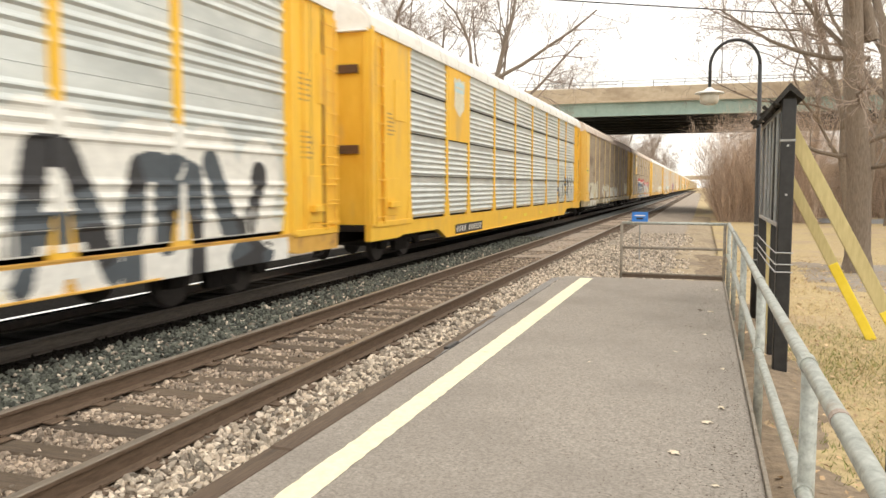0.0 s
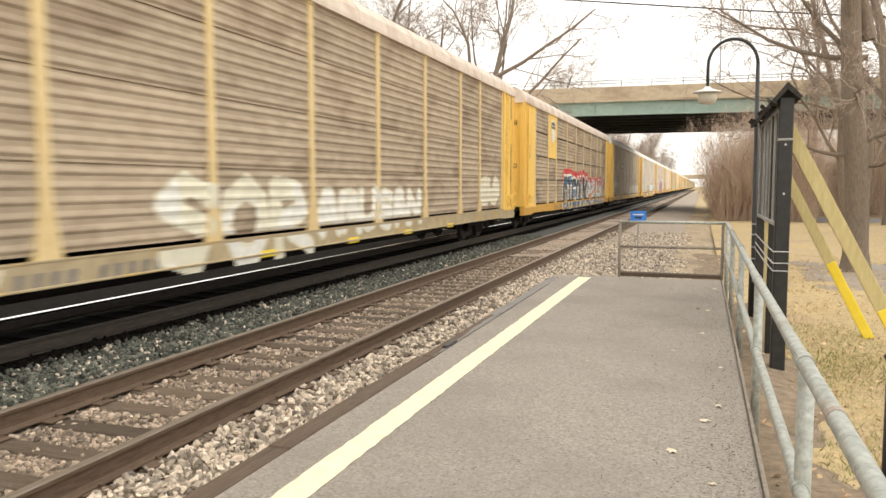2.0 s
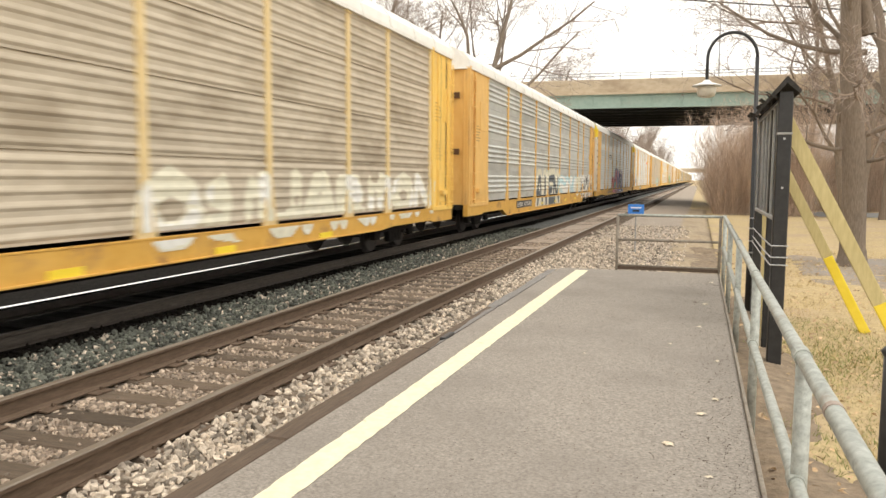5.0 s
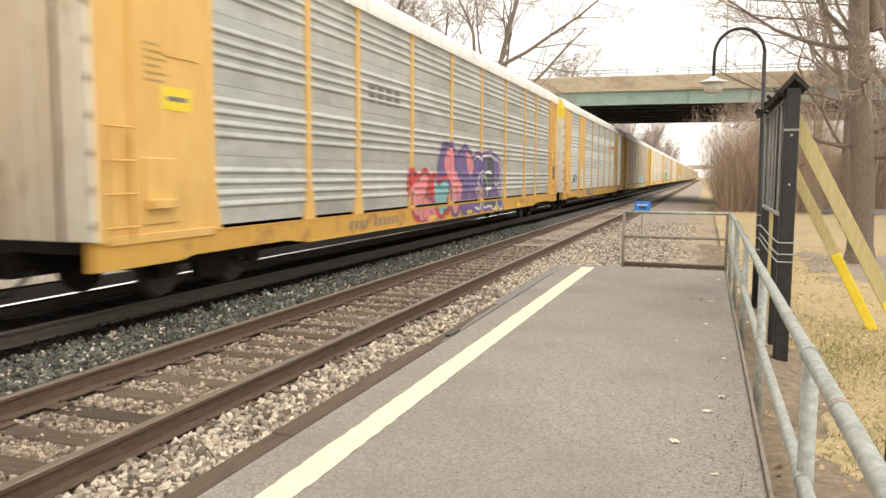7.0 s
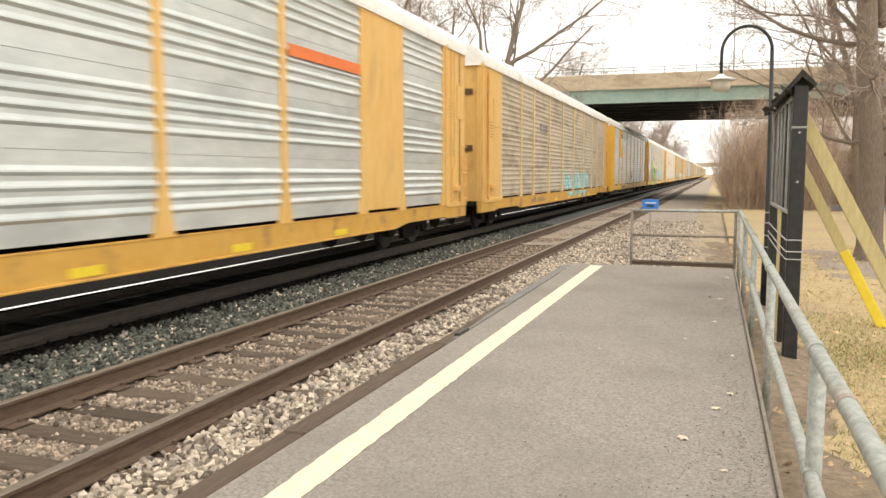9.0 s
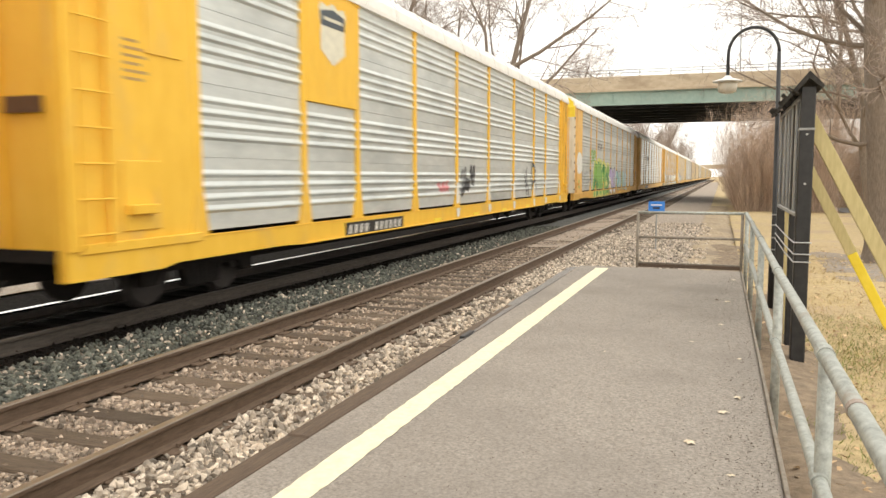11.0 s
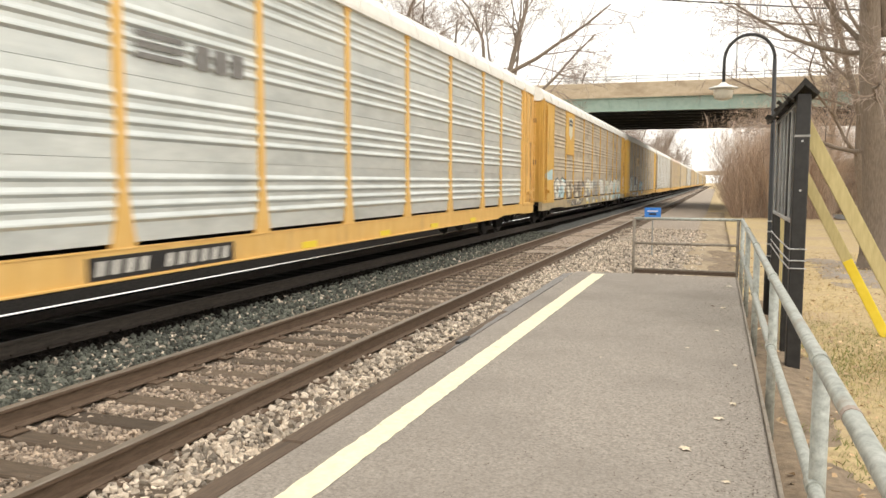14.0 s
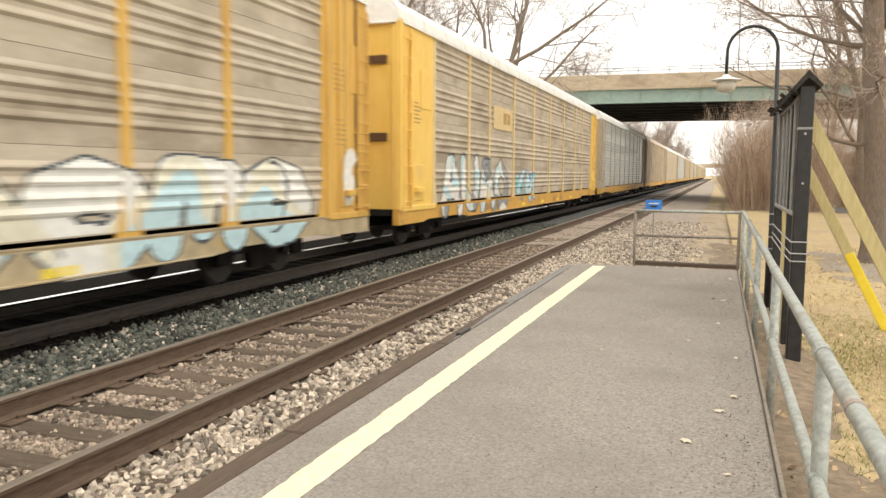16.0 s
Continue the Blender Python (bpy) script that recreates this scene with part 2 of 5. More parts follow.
WHITE_END = mat("chalky white end panel", (0.7, 0.66, 0.55), (0.82, 0.79, 0.7), 6, 0.7, bump=0.1, stretch=(1.6, 1.6, 0.4), stain=(0.4, 0.31, 0.2), stain_scale=2, stain_at=0.56)
SLOT = mat("dark end slot", (0.09, 0.045, 0.02), (0.14, 0.075, 0.035), 10, 0.8, bump=0)
MARK_DARK = mat("faded dark lettering", (0.13, 0.125, 0.12), (0.26, 0.25, 0.24), 12, 0.7, bump=0)
MARK_BROWN = mat("faded brown lettering", (0.4, 0.25, 0.085), (0.52, 0.33, 0.12), 12, 0.7, bump=0)
MARK_WHITE = mat("white lettering", (0.66, 0.64, 0.58), (0.78, 0.75, 0.7), 12, 0.7, bump=0)
SPRAY = {}
for key, c in (("white", (0.78, 0.77, 0.72)), ("black", (0.03, 0.03, 0.033)), ("grey", (0.3, 0.31, 0.31)), ("red", (0.58, 0.05, 0.045)),
               ("blue", (0.07, 0.2, 0.42)), ("ice", (0.5, 0.68, 0.72)), ("purple", (0.17, 0.115, 0.3)), ("violet", (0.5, 0.42, 0.65)), ("pink", (0.72, 0.26, 0.28)),
               ("green", (0.22, 0.42, 0.09)), ("deep", (0.06, 0.24, 0.06)), ("lime", (0.66, 0.66, 0.2)), ("cyan", (0.22, 0.55, 0.52)), ("cream", (0.72, 0.69, 0.55)),
               ("slate", (0.07, 0.085, 0.1)), ("orange", (0.8, 0.2, 0.05)), ("brown", (0.2, 0.16, 0.12))):
    SPRAY[key] = mat("spray paint " + key, tuple(v * 0.86 for v in c), tuple(min(0.9, v * 1.1 + 0.01) for v in c), 7, 0.6, bump=0.05)


# ---- mesh helpers ----
class Shape:
    """Gathers vertices and faces; each face takes a material slot."""

    def __init__(self):
        self.v, self.f, self.m = [], [], []

    def add(self, verts, faces, slot=0):
        n = len(self.v)
        self.v.extend(tuple(p) for p in verts)
        self.f.extend(tuple(i + n for i in f) for f in faces)
        self.m.extend([slot] * len(faces))
        return self

    def box(self, x0, x1, y0, y1, z0, z1, b=0.0, slot=0, turn=None):
        """A box with chamfered edges."""
        bm = bmesh.new()
        bmesh.ops.create_cube(bm, size=1, matrix=Matrix.LocRotScale(((x0 + x1) / 2, (y0 + y1) / 2, (z0 + z1) / 2), None, (x1 - x0, y1 - y0, z1 - z0)))
        if b:
            bmesh.ops.bevel(bm, geom=bm.edges[:], offset=b, segments=1, affect="EDGES")
        if turn is not None:
            bmesh.ops.transform(bm, matrix=turn, verts=bm.verts[:])
        bm.verts.index_update()
        self.add([p.co[:] for p in bm.verts], [[q.index for q in f.verts] for f in bm.faces], slot)
        bm.free()
        return self

    def tube(self, path, radii, sides=8, slot=0, caps=True):
        """A round bar along a path."""
        pts = [Vector(p) for p in path]
        if isinstance(radii, (int, float)):
            radii = [radii] * len(pts)
        verts, faces = [], []
        side = None
        for i, p in enumerate(pts):
            d = (pts[min(i + 1, len(pts) - 1)] - pts[max(i - 1, 0)]).normalized()
            if side is None:
                side = d.orthogonal().normalized()
            side = (side - d * side.dot(d))
            side = side.normalized() if side.length > 1e-6 else d.orthogonal().normalized()
            up = d.cross(side)
            for k in range(sides):
                a = 2 * math.pi * k / sides
                verts.append(p + (side * math.cos(a) + up * math.sin(a)) * radii[i])
        for i in range(len(pts) - 1):
            for k in range(sides):
                a, b = i * sides + k, i * sides + (k + 1) % sides
                faces.append((a, b, b + sides, a + sides))
        if caps:
            faces.append(tuple(range(sides))[::-1])
            faces.append(tuple((len(pts) - 1) * sides + k for k in range(sides)))
        return self.add(verts, faces, slot)

    def extrude(self, profile, y0, y1, slot=0):
        """A closed profile of (x, z) drawn out along y."""
        n = len(profile)
        verts = [(x, y0, z) for x, z in profile] + [(x, y1, z) for x, z in profile]
        faces = [(i, (i + 1) % n, (i + 1) % n + n, i + n) for i in range(n)]
        faces += [tuple(range(n))[::-1], tuple(range(n, 2 * n))]
        return self.add(verts, faces, slot)

    def data(self, name, *mats, smooth=False):
        me = bpy.data.meshes.new(name)
        me.from_pydata(self.v, [], self.f)
        for m in mats:
            me.materials.append(m)
        if len(mats) > 1:
            me.polygons.foreach_set("material_index", self.m)
        bm = bmesh.new()
        bm.from_mesh(me)
        bmesh.ops.recalc_face_normals(bm, faces=bm.faces[:])
        bm.to_mesh(me)
        bm.free()
        if smooth:
            me.polygons.foreach_set("use_smooth", [True] * len(me.polygons))
        return me


def part(name, shape, mats, parent=None, label="", at=(0, 0, 0), smooth=False):
    """Links a shape or a shared mesh as one object, under a thing when one is given."""
    if isinstance(shape, Shape):
        shape = shape.data(name, *(mats if isinstance(mats, (list, tuple)) else [mats]), smooth=smooth)
    ob = new(name, shape)
    ob.location = at
    if parent:
        ob.parent = parent
    if label:
        ob["label"] = label
    return ob


def empty(name, at=(0, 0, 0)):
    ob = new(name)
    ob.empty_display_size = 0.2
    ob.location = at
    return ob


def raw_mesh(name, verts, tris, material):
    """A mesh of triangles from arrays."""
    me = bpy.data.meshes.new(name)
    me.vertices.add(len(verts))
    me.vertices.foreach_set("co", np.asarray(verts, dtype=np.float32).ravel())
    me.loops.add(tris.size)
    me.loops.foreach_set("vertex_index", tris.astype(np.int32).ravel())
    me.polygons.add(len(tris))
    me.polygons.foreach_set("loop_start", np.arange(0, tris.size, 3, dtype=np.int32))
    me.polygons.foreach_set("use_smooth", np.zeros(len(tris), dtype=bool))
    me.update(calc_edges=True)
    me.materials.append(material)
    return me


def sheet(name, x0, x1, y0, y1, z, material, step=None, rough=0.0, label="", category="", kind="structure", feather=0.0):
    """A slightly uneven sheet of ground; feather sinks its borders below what lies round it."""
    nx = max(1, int((x1 - x0) / (step or (x1 - x0))))
    ny = max(1, int((y1 - y0) / (step or (y1 - y0))))
    verts = [(x0 + (x1 - x0) * i / nx, y0 + (y1 - y0) * j / ny, 0) for j in range(ny + 1) for i in range(nx + 1)]
    verts = [(x, y, z + rough * (noise.noise((x * 0.9, y * 0.9, 3.1)) + 0.5 * noise.noise((x * 2.7, y * 2.7, 8.3)) + 0.25 * noise.noise((x * 7.1, y * 7.1, 1.7)))) for x, y, _ in verts]
    if feather:
        verts = [(x, y, h - feather * max(0.0, 1 - min((x - x0) / 0.5, (x1 - x) / 0.5, (y - y0) / 1.2, (y1 - y) / 1.2)) ** 2) for x, y, h in verts]
    faces = [(j * (nx + 1) + i, j * (nx + 1) + i + 1, (j + 1) * (nx + 1) + i + 1, (j + 1) * (nx + 1) + i) for j in range(ny) for i in range(nx)]
    return tagged(part(name, Shape().add(verts, faces), material, smooth=True), label, category, kind=kind)


# ---- ground ----
sheet("ground", -900, 900, -400, 2200, GROUND_Z - 0.12, GRASS_GROUND, label="dry straw-coloured winter turf with bare patches", category="ground")
sheet("lawn", 0.46, 60, -60, 56, GROUND_Z, GRASS_GROUND, 0.8, 0.05, "dry straw-coloured lawn strewn with dead leaves", "lawn")
sheet("ballast_shoulder", -3.7, -0.6, -420, 260, BED_Z + 0.004, BED_LIGHT, 0.6, 0.02, "pale crushed-stone ballast shoulder beside the track", "ballast")
sheet("track_bed_near", -5.4, -3.7, -420, 420, BED_Z, BED_BROWN, 0.8, 0.01, "brown dusty ballast between the rails", "ballast")
sheet("ballast_fill", -5.2, -3.86, 21, 260, BED_Z + 0.022, BED_FILL, 0.3, 0.02, "dusty ballast nearly covering the ties", "ballast")
sheet("ballast_middle", -6.95, -5.4, -420, 420, BED_Z, BED_DARK, 0.8, 0.02, "dark green-grey ballast between the two tracks", "ballast")
# bed painted black where the train's shade falls
sheet("track_bed_far", -11.3, -6.95, -420, 420, BED_Z, BED_SHADED, 0.8, 0.02, "ballast under the moving train, painted dark for its shade", "ballast")
sheet("far_bank", -24, -11.3, -420, 420, BED_Z + 0.02, BED_LIGHT, 1.4, 0.08, "pale gravel and dry soil beyond the tracks", "ground")
sheet("verge", -1.0, 0.46, 13.75, 56, GROUND_Z - 0.005, VERGE, 0.13, 0.08, "thin dry grass verge running into the gravel", "verge", feather=0.12)
sheet("worn_soil", -0.5, 1.1, 14.0, 24, GROUND_Z - 0.0, DIRT, 0.13, 0.12, "worn brown soil behind the end fence", "soil", feather=0.15)
sheet("soil_strip", -0.2, 1.3, -14, 14.4, GROUND_Z + 0.045, DIRT, 0.12, 0.1, "bare brown soil along the platform rail", "soil", feather=0.15)
sheet("soil_patch", 0.8, 2.6, -14, 6.3, GROUND_Z + 0.055, DIRT, 0.12, 0.09, "bare brown soil strewn with leaves beside the rail", "soil", feather=0.15)
sheet("street", 6.2, 60, 46, 53, GROUND_Z + 0.03, ROAD, label="pale grey asphalt side street", category="street")
sheet("foot_path", 1.9, 30, 15.3, 22.5, GROUND_Z + 0.02, PATH, 0.3, 0.09, "worn grey-brown path across the dry lawn", "path", feather=0.15)


# ---- tracks ----
def rail_shapes(y0, y1):
    web = [(-0.07, 0), (0.07, 0), (0.07, 0.012), (0.012, 0.03), (0.009, 0.13), (0.034, 0.145), (0.036, 0.172), (-0.036, 0.172), (-0.034, 0.145), (-0.009, 0.13), (-0.012, 0.03), (-0.07, 0.012)]
    head = [(-0.036, 0.1722), (0.036, 0.1722), (0.03, 0.180), (-0.03, 0.180)]
    # worn head, its top tipped sideways so the sky's glint shows wider
    worn = [(-0.04, 0.1722), (0.038, 0.150), (0.041, 0.168), (0.038, 0.177), (-0.038, 0.1838)]
    return Shape().extrude(web, y0, y1), Shape().extrude(head, y0, y1), Shape().extrude(worn, y0, y1)


tie_mesh = [Shape().box(-1.3, 1.3, -0.115, 0.115, -0.16, 0, 0.014, turn=pose(0, 0, 0, 0, 0, a)).data("tie", TIE_WOOD) for a in (-0.5, 0.0, 0.6)]
plate_mesh = Shape().box(-0.17, 0.17, -0.095, 0.095, -0.002, 0.016, 0.004).box(-0.1, -0.078, -0.06, -0.035, 0.0, 0.045).box(0.078, 0.1, 0.035, 0.06, 0.0, 0.045).data("tie_plate", RAIL_RUST)


tie_shaded_mesh = [Shape().box(-1.3, 1.3, -0.115, 0.115, -0.16, 0, 0.014).data("tie", TIE_SHADED)] * 3


def railway(centre, label, ties, plates, steel=RAIL_RUST, sleepers=tie_mesh, crown=RAIL_TOP):
    track = tagged(empty("railway_track", (centre, 0, RAIL_Z)), label, "railway track", kind="structure")
    web, head, worn = rail_shapes(-420, 420)
    web_me, head_me = web.data("rail", steel), (head if crown is RAIL_TOP else worn).data("rail_head", crown)
    # the nearer head keeps the dark steel, painting in the train's shade
    dull_me = head.data("rail_head", steel)
    for sx in (-0.755, 0.755):
        rail = part("rail", web_me, None, track, "long steel rail", (sx, 0, -0.180))
        part("rail_head", head_me if sx < 0 or crown is RAIL_TOP else dull_me, None, rail, "worn rail head")
    for i in range(ties):
        y = TIE_0 + TIE_STEP * i + random.uniform(-0.02, 0.02)
        part("tie", sleepers[i % 3], None, track, at=(random.uniform(-0.03, 0.03), y, -0.197 + random.uniform(-0.012, 0.006)))
        if i < plates:
            for sx in (-0.755, 0.755):
                part("tie_plate", plate_mesh, None, track, at=(sx, y, -0.192))
    # the ties far behind and far ahead, too small to tell apart
    rest = Shape()
    for y in list(np.arange(-419, TIE_0 - 0.3, TIE_STEP)) + list(np.arange(TIE_0 + TIE_STEP * ties, 419, TIE_STEP)):
        rest.add([(sx, y + sy, sz) for sx in (-1.3, 1.3) for sy in (-0.115, 0.115) for sz in (-0.35, -0.197)],
                 [(0, 1, 3, 2), (4, 6, 7, 5), (0, 4, 5, 1), (2, 3, 7, 6), (1, 5, 7, 3), (0, 2, 6, 4)])
    tagged(part("ties_far", rest, sleepers[0].materials[0], track), "rows of wooden ties along the track", kind="stuff")
    return track


railway(TRACK_NEAR, "empty railway track with rusty rails on weathered wooden ties", 280, 46)
railway(TRACK_FAR, "railway track under the freight train, ties painted dark for shade", 120, 0, RAIL_SHADED, tie_shaded_mesh, RAIL_BRIGHT)

# ballast stones
ICO = bmesh.new()
bmesh.ops.create_icosphere(ICO, subdivisions=1, radius=1)
ICO_V = np.array([p.co[:] for p in ICO.verts])
ICO_F = np.array([[q.index for q in f.verts] for f in ICO.faces])
ICO.free()


def stones(name, x0, x1, y0, y1, count, size, material, label, z=BED_Z, near_bias=2.0, avoid_ties=None):
    rng = np.random.default_rng(len(name) + count)
    u = rng.random(count)
    y = y0 + (y1 - y0) * u ** near_bias
    x = x0 + (x1 - x0) * rng.random(count)
    if avoid_ties is not None:
        phase = np.abs(((y - TIE_0) / TIE_STEP + 0.5) % 1.0 - 0.5) * TIE_STEP
        keep = (phase > 0.125) | (rng.random(count) < 0.06)
        x, y = x[keep], y[keep]
        count = len(x)
    s = size * rng.uniform(0.55, 1.35, (count, 1)) * rng.uniform(0.45, 1.2, (count, 3))
    jag = rng.uniform(0.5, 1.3, (count, len(ICO_V), 1))
    v = ICO_V[None] * jag * s[:, None, :]
    a, b = rng.uniform(0, 6.28, count), rng.uniform(-0.6, 0.6, count)
    ca, sa, cb, sb = np.cos(a), np.sin(a), np.cos(b), np.sin(b)
    vy = v[..., 1] * cb[:, None] - v[..., 2] * sb[:, None]
    vz = v[..., 1] * sb[:, None] + v[..., 2] * cb[:, None]
    vx = v[..., 0] * ca[:, None] - vy * sa[:, None]
    vy = v[..., 0] * sa[:, None] + vy * ca[:, None]
    v = np.stack([vx + x[:, None], vy + y[:, None], vz + z + rng.uniform(0.0, size * 0.9, count)[:, None]], -1)
    tris = (ICO_F[None] + (np.arange(count) * len(ICO_V))[:, None, None]).reshape(-1, 3)
    return tagged(new(name, raw_mesh(name, v.reshape(-1, 3), tris, material)), label, "ballast", kind="stuff")


stones("ballast_stones_shoulder", -3.70, -2.52, 1.5, 26, 11000, 0.036, STONE_LIGHT, "pale grey and buff crushed ballast stones")
stones("ballast_stones_platform_end", -3.70, -0.3, 13.9, 34, 7000, 0.036, STONE_LIGHT, "pale grey crushed stones past the platform end")
stones("ballast_stones_between_rails", -5.2, -3.86, 1.5, 30, 17000, 0.027, STONE_BROWN, "brown dusty ballast stones between wooden ties", BED_Z - 0.004, 2.0, 1)
stones("ballast_stones_middle", -7.05, -5.36, 2.5, 30, 16500, 0.036, STONE_DARK, "dark green-grey crushed ballast between tracks")
stones("ballast_stones_pale_flecks", -7.0, -5.4, 2.5, 24, 1300, 0.03, STONE_LIGHT, "scattered pale stones among the dark ballast", BED_Z + 0.012)
# stones in the same painted shade, along the train's near edge
stones("ballast_stones_oily", -7.7, -6.85, 3.0, 30, 5200, 0.034, BED_SHADED, "ballast stones beside the train, painted dark for its shade")

# ---- platform ----
platform = tagged(empty("platform", (0, 0, 0)), "low grey asphalt platform with a painted edge line", "platform", kind="structure")
slab = Shape()
slab.extrude([(-2.35, GROUND_Z - 0.1), (0.35, GROUND_Z - 0.1), (0.35, -0.012), (0.33, 0), (-2.33, 0), (-2.35, -0.012)], -14, 13.62)
part("slab", slab, ASPHALT, platform)
line = Shape()
rng = random.Random(4)
steps = 400
left, right = [], []
for i in range(steps + 1):
    y = -14 + 27.35 * i / steps
    left.append((-2.06 + 0.045 * max(0, y - 3) / 10.4 + rng.uniform(-0.006, 0.006), y, 0.004))
    right.append((-1.88 + 0.08 * max(0, y - 3) / 10.4 + rng.uniform(-0.006, 0.006), y, 0.004))
line.add(left + right, [(i, i + steps + 1, i + steps + 2, i + 1) for i in range(steps)])
part("edge_line", line, STRIPE, platform, "worn pale yellow painted warning line")
for y0, y1, dx in ((-14, -4.0, 0.01), (-3.98, 4.02, 0.0), (4.04, 6.7, -0.01), (6.72, 9.2, 0.02)):
    part("edge_timber", Shape().box(-2.53 + dx, -2.362 + dx, y0, y1, GROUND_Z - 0.05, -0.02, 0.012), TIMBER, platform, "dark brown edge timber")
patch = Shape()
for i in range(26):
    y = 6.3 + 7.2 * i / 25
    w = 0.02 + 0.15 * min(1, i / 8) + rng.uniform(-0.02, 0.02)
    patch.v.extend([(-2.35, y, -0.004), (-2.36 - w, y, -0.035), (-2.38 - w, y, GROUND_Z - 0.05)])
for i in range(25):
    a = i * 3
    patch.f += [(a, a + 1, a + 4, a + 3), (a + 1, a + 2, a + 5, a + 4)]
    patch.m += [0, 0]
part("asphalt_lip", patch, ASPHALT_EDGE, platform, "crumbled asphalt lip over the timber")
part("edge_angle", Shape().box(0.352, 0.376, -14, 13.62, -0.2, 0.012, 0.004), DULL_PIPE, platform, "dull steel edge angle")
part("chip", Shape().box(-0.03, 0.03, -0.16, 0.16, -0.03, 0.008, 0.008), BLACK_PAINT, platform, "black rubber scrap", (-2.39, 7.25, 0.0))


# ---- railing along and across the platform ----
def railing():
    rail = tagged(empty("pipe_railing", (0.42, 0, GROUND_Z)), "weathered galvanised pipe railing along the platform", "railing")
    heights = ((-13.8, 0.865), (-3.0, 0.865), (3.4, 0.88), (6.2, 0.892), (8.9, 0.925), (13.78, 0.965))

    def top_at(y):
        return float(np.interp(y, [a for a, _ in heights], [b for _, b in heights])) - GROUND_Z

    for drop, r, nm in ((0.0, 0.031, "top_rail"), (0.53, 0.029, "mid_rail")):
        part(nm, Shape().tube([(0, y, top_at(y) - drop) for y, _ in heights], r, 12), GALV, rail, smooth=True)
    for y in (-13.4, -10.6, -7.8, -5.0, -2.2, 0.6, 3.38, 6.15, 8.85, 11.4, 13.74):
        H = top_at(y)
        part("post", Shape().tube([(0.012, y, -0.1), (0.012, y, H - 0.02)], 0.034, 12), GALV, rail, smooth=True)
        part("fitting", Shape().tube([(0, y - 0.05, H), (0, y + 0.05, H)], 0.037, 12), GALV, rail)
        part("fitting", Shape().tube([(0, y - 0.05, H - 0.53), (0, y + 0.05, H - 0.53)], 0.037, 12), GALV, rail)
    H = top_at(2.58)
    part("sleeve", Shape().tube([(0, 2.56, H), (0, 2.6, H)], 0.0335, 12), mat("rust-ringed joint", (0.3, 0.24, 0.2), (0.4, 0.33, 0.28), 20, 0.7), rail, "rust-stained joint ring")
    return rail


def end_fence():
    fence = tagged(empty("end_fence", (0, 13.78, 0)), "low galvanised pipe barrier closing the platform end", "railing")
    for z, r, nm in ((0.965, 0.025, "top_rail"), (0.53, 0.022, "mid_rail"), (0.075, 0.016, "toe_rail")):
        part(nm, Shape().tube([(-1.36, 0, z), (0.385, 0, z)], r, 10), GALV if z > 0.9 else DULL_PIPE, fence, smooth=True)
    for x in (-1.36, 0.36):
        part("post", Shape().tube([(x, 0, GROUND_Z - 0.1), (x, 0, 0.96)], 0.026, 10), DULL_PIPE, fence, smooth=True)
    part("toe_board", Shape().box(-1.34, 0.36, -0.02, 0.02, 0.0, 0.06, 0.006), TIMBER, fence, "dark toe board")
    return fence


railing()
end_fence()


# ---- notice board, its props, lamp, small sign ----
def notice_board():
    board = tagged(empty("notice_board", (0.80, 8.6, GROUND_Z)), "black post-mounted notice board with small shingled roof", "notice board")
    g = -GROUND_Z
    for y, w in ((0.0, 0.07), (1.0, 0.05), (3.0, 0.055)):
        part("post", Shape().box(-w, w, y - w, y + w, -0.2, 2.5 + g, 0.01), BLACK_PAINT, board)
    part("panel", Shape().box(-0.025, 0.025, 0.08, 2.94, 1.2 + g, 2.4 + g, 0.006), NOTICE, board, "dark faded notice panel")
    for y in (0.10, 0.62, 1.10, 1.6, 2.1, 2.9):
        part("frame_upright", Shape().box(-0.055, -0.026, y, y + 0.05, 1.18 + g, 2.42 + g, 0.005), ALU, board, "aluminium frame upright")
    for z in (1.17, 2.4):
        part("frame_rail", Shape().box(-0.056, -0.026, 0.1, 2.95, z + g, z + 0.045 + g, 0.005), ALU, board, "aluminium frame rail")
    roof = Shape().extrude([(-0.17, 2.44 + g), (-0.15, 2.41 + g), (0.0, 2.575 + g), (0.12, 2.47 + g), (0.14, 2.50 + g), (0.0, 2.65 + g)], -0.12, 3.15)
    part("roof", roof, SHINGLE, board, "dark ragged shingle roof")
    for i in range(9):
        a = rng.uniform(-0.1, 0.12)
        part("loose_shingle", Shape().box(-0.09, 0.03, -0.07, 0.07, 0, 0.012, 0.003, turn=pose(0, 0, 0, rng.uniform(-15, 15), 38 + rng.uniform(-20, 20), 0)), SHINGLE, board, at=(-0.13 + rng.uniform(-0.02, 0.03), -0.1 + i * 0.36, 2.41 + g + a * 0.3))
    for z in (1.52, 2.02):
        part("bolt", Shape().tube([(0.0, -0.085, z + g), (0.0, -0.069, z + g)], 0.012, 8), ALU, board)
    part("clamp", Shape().box(-0.075, 0.075, -0.073, 0.073, 2.06 + g, 2.085 + g, 0.004), STEEL_GREY, board)
    for z in (0.72, 0.8, 0.92):
        part("wire_tie", Shape().tube([(-0.08, -0.08, z + g), (-0.083, 1.06, z + g), (-0.06, 3.06, z + g)], 0.007, 6), ALU, board, "pale wire tie")
        part("wire_tie", Shape().tube([(-0.085, -0.078, z + g), (0.085, -0.078, z + g)], 0.007, 6), ALU, board)
    return board


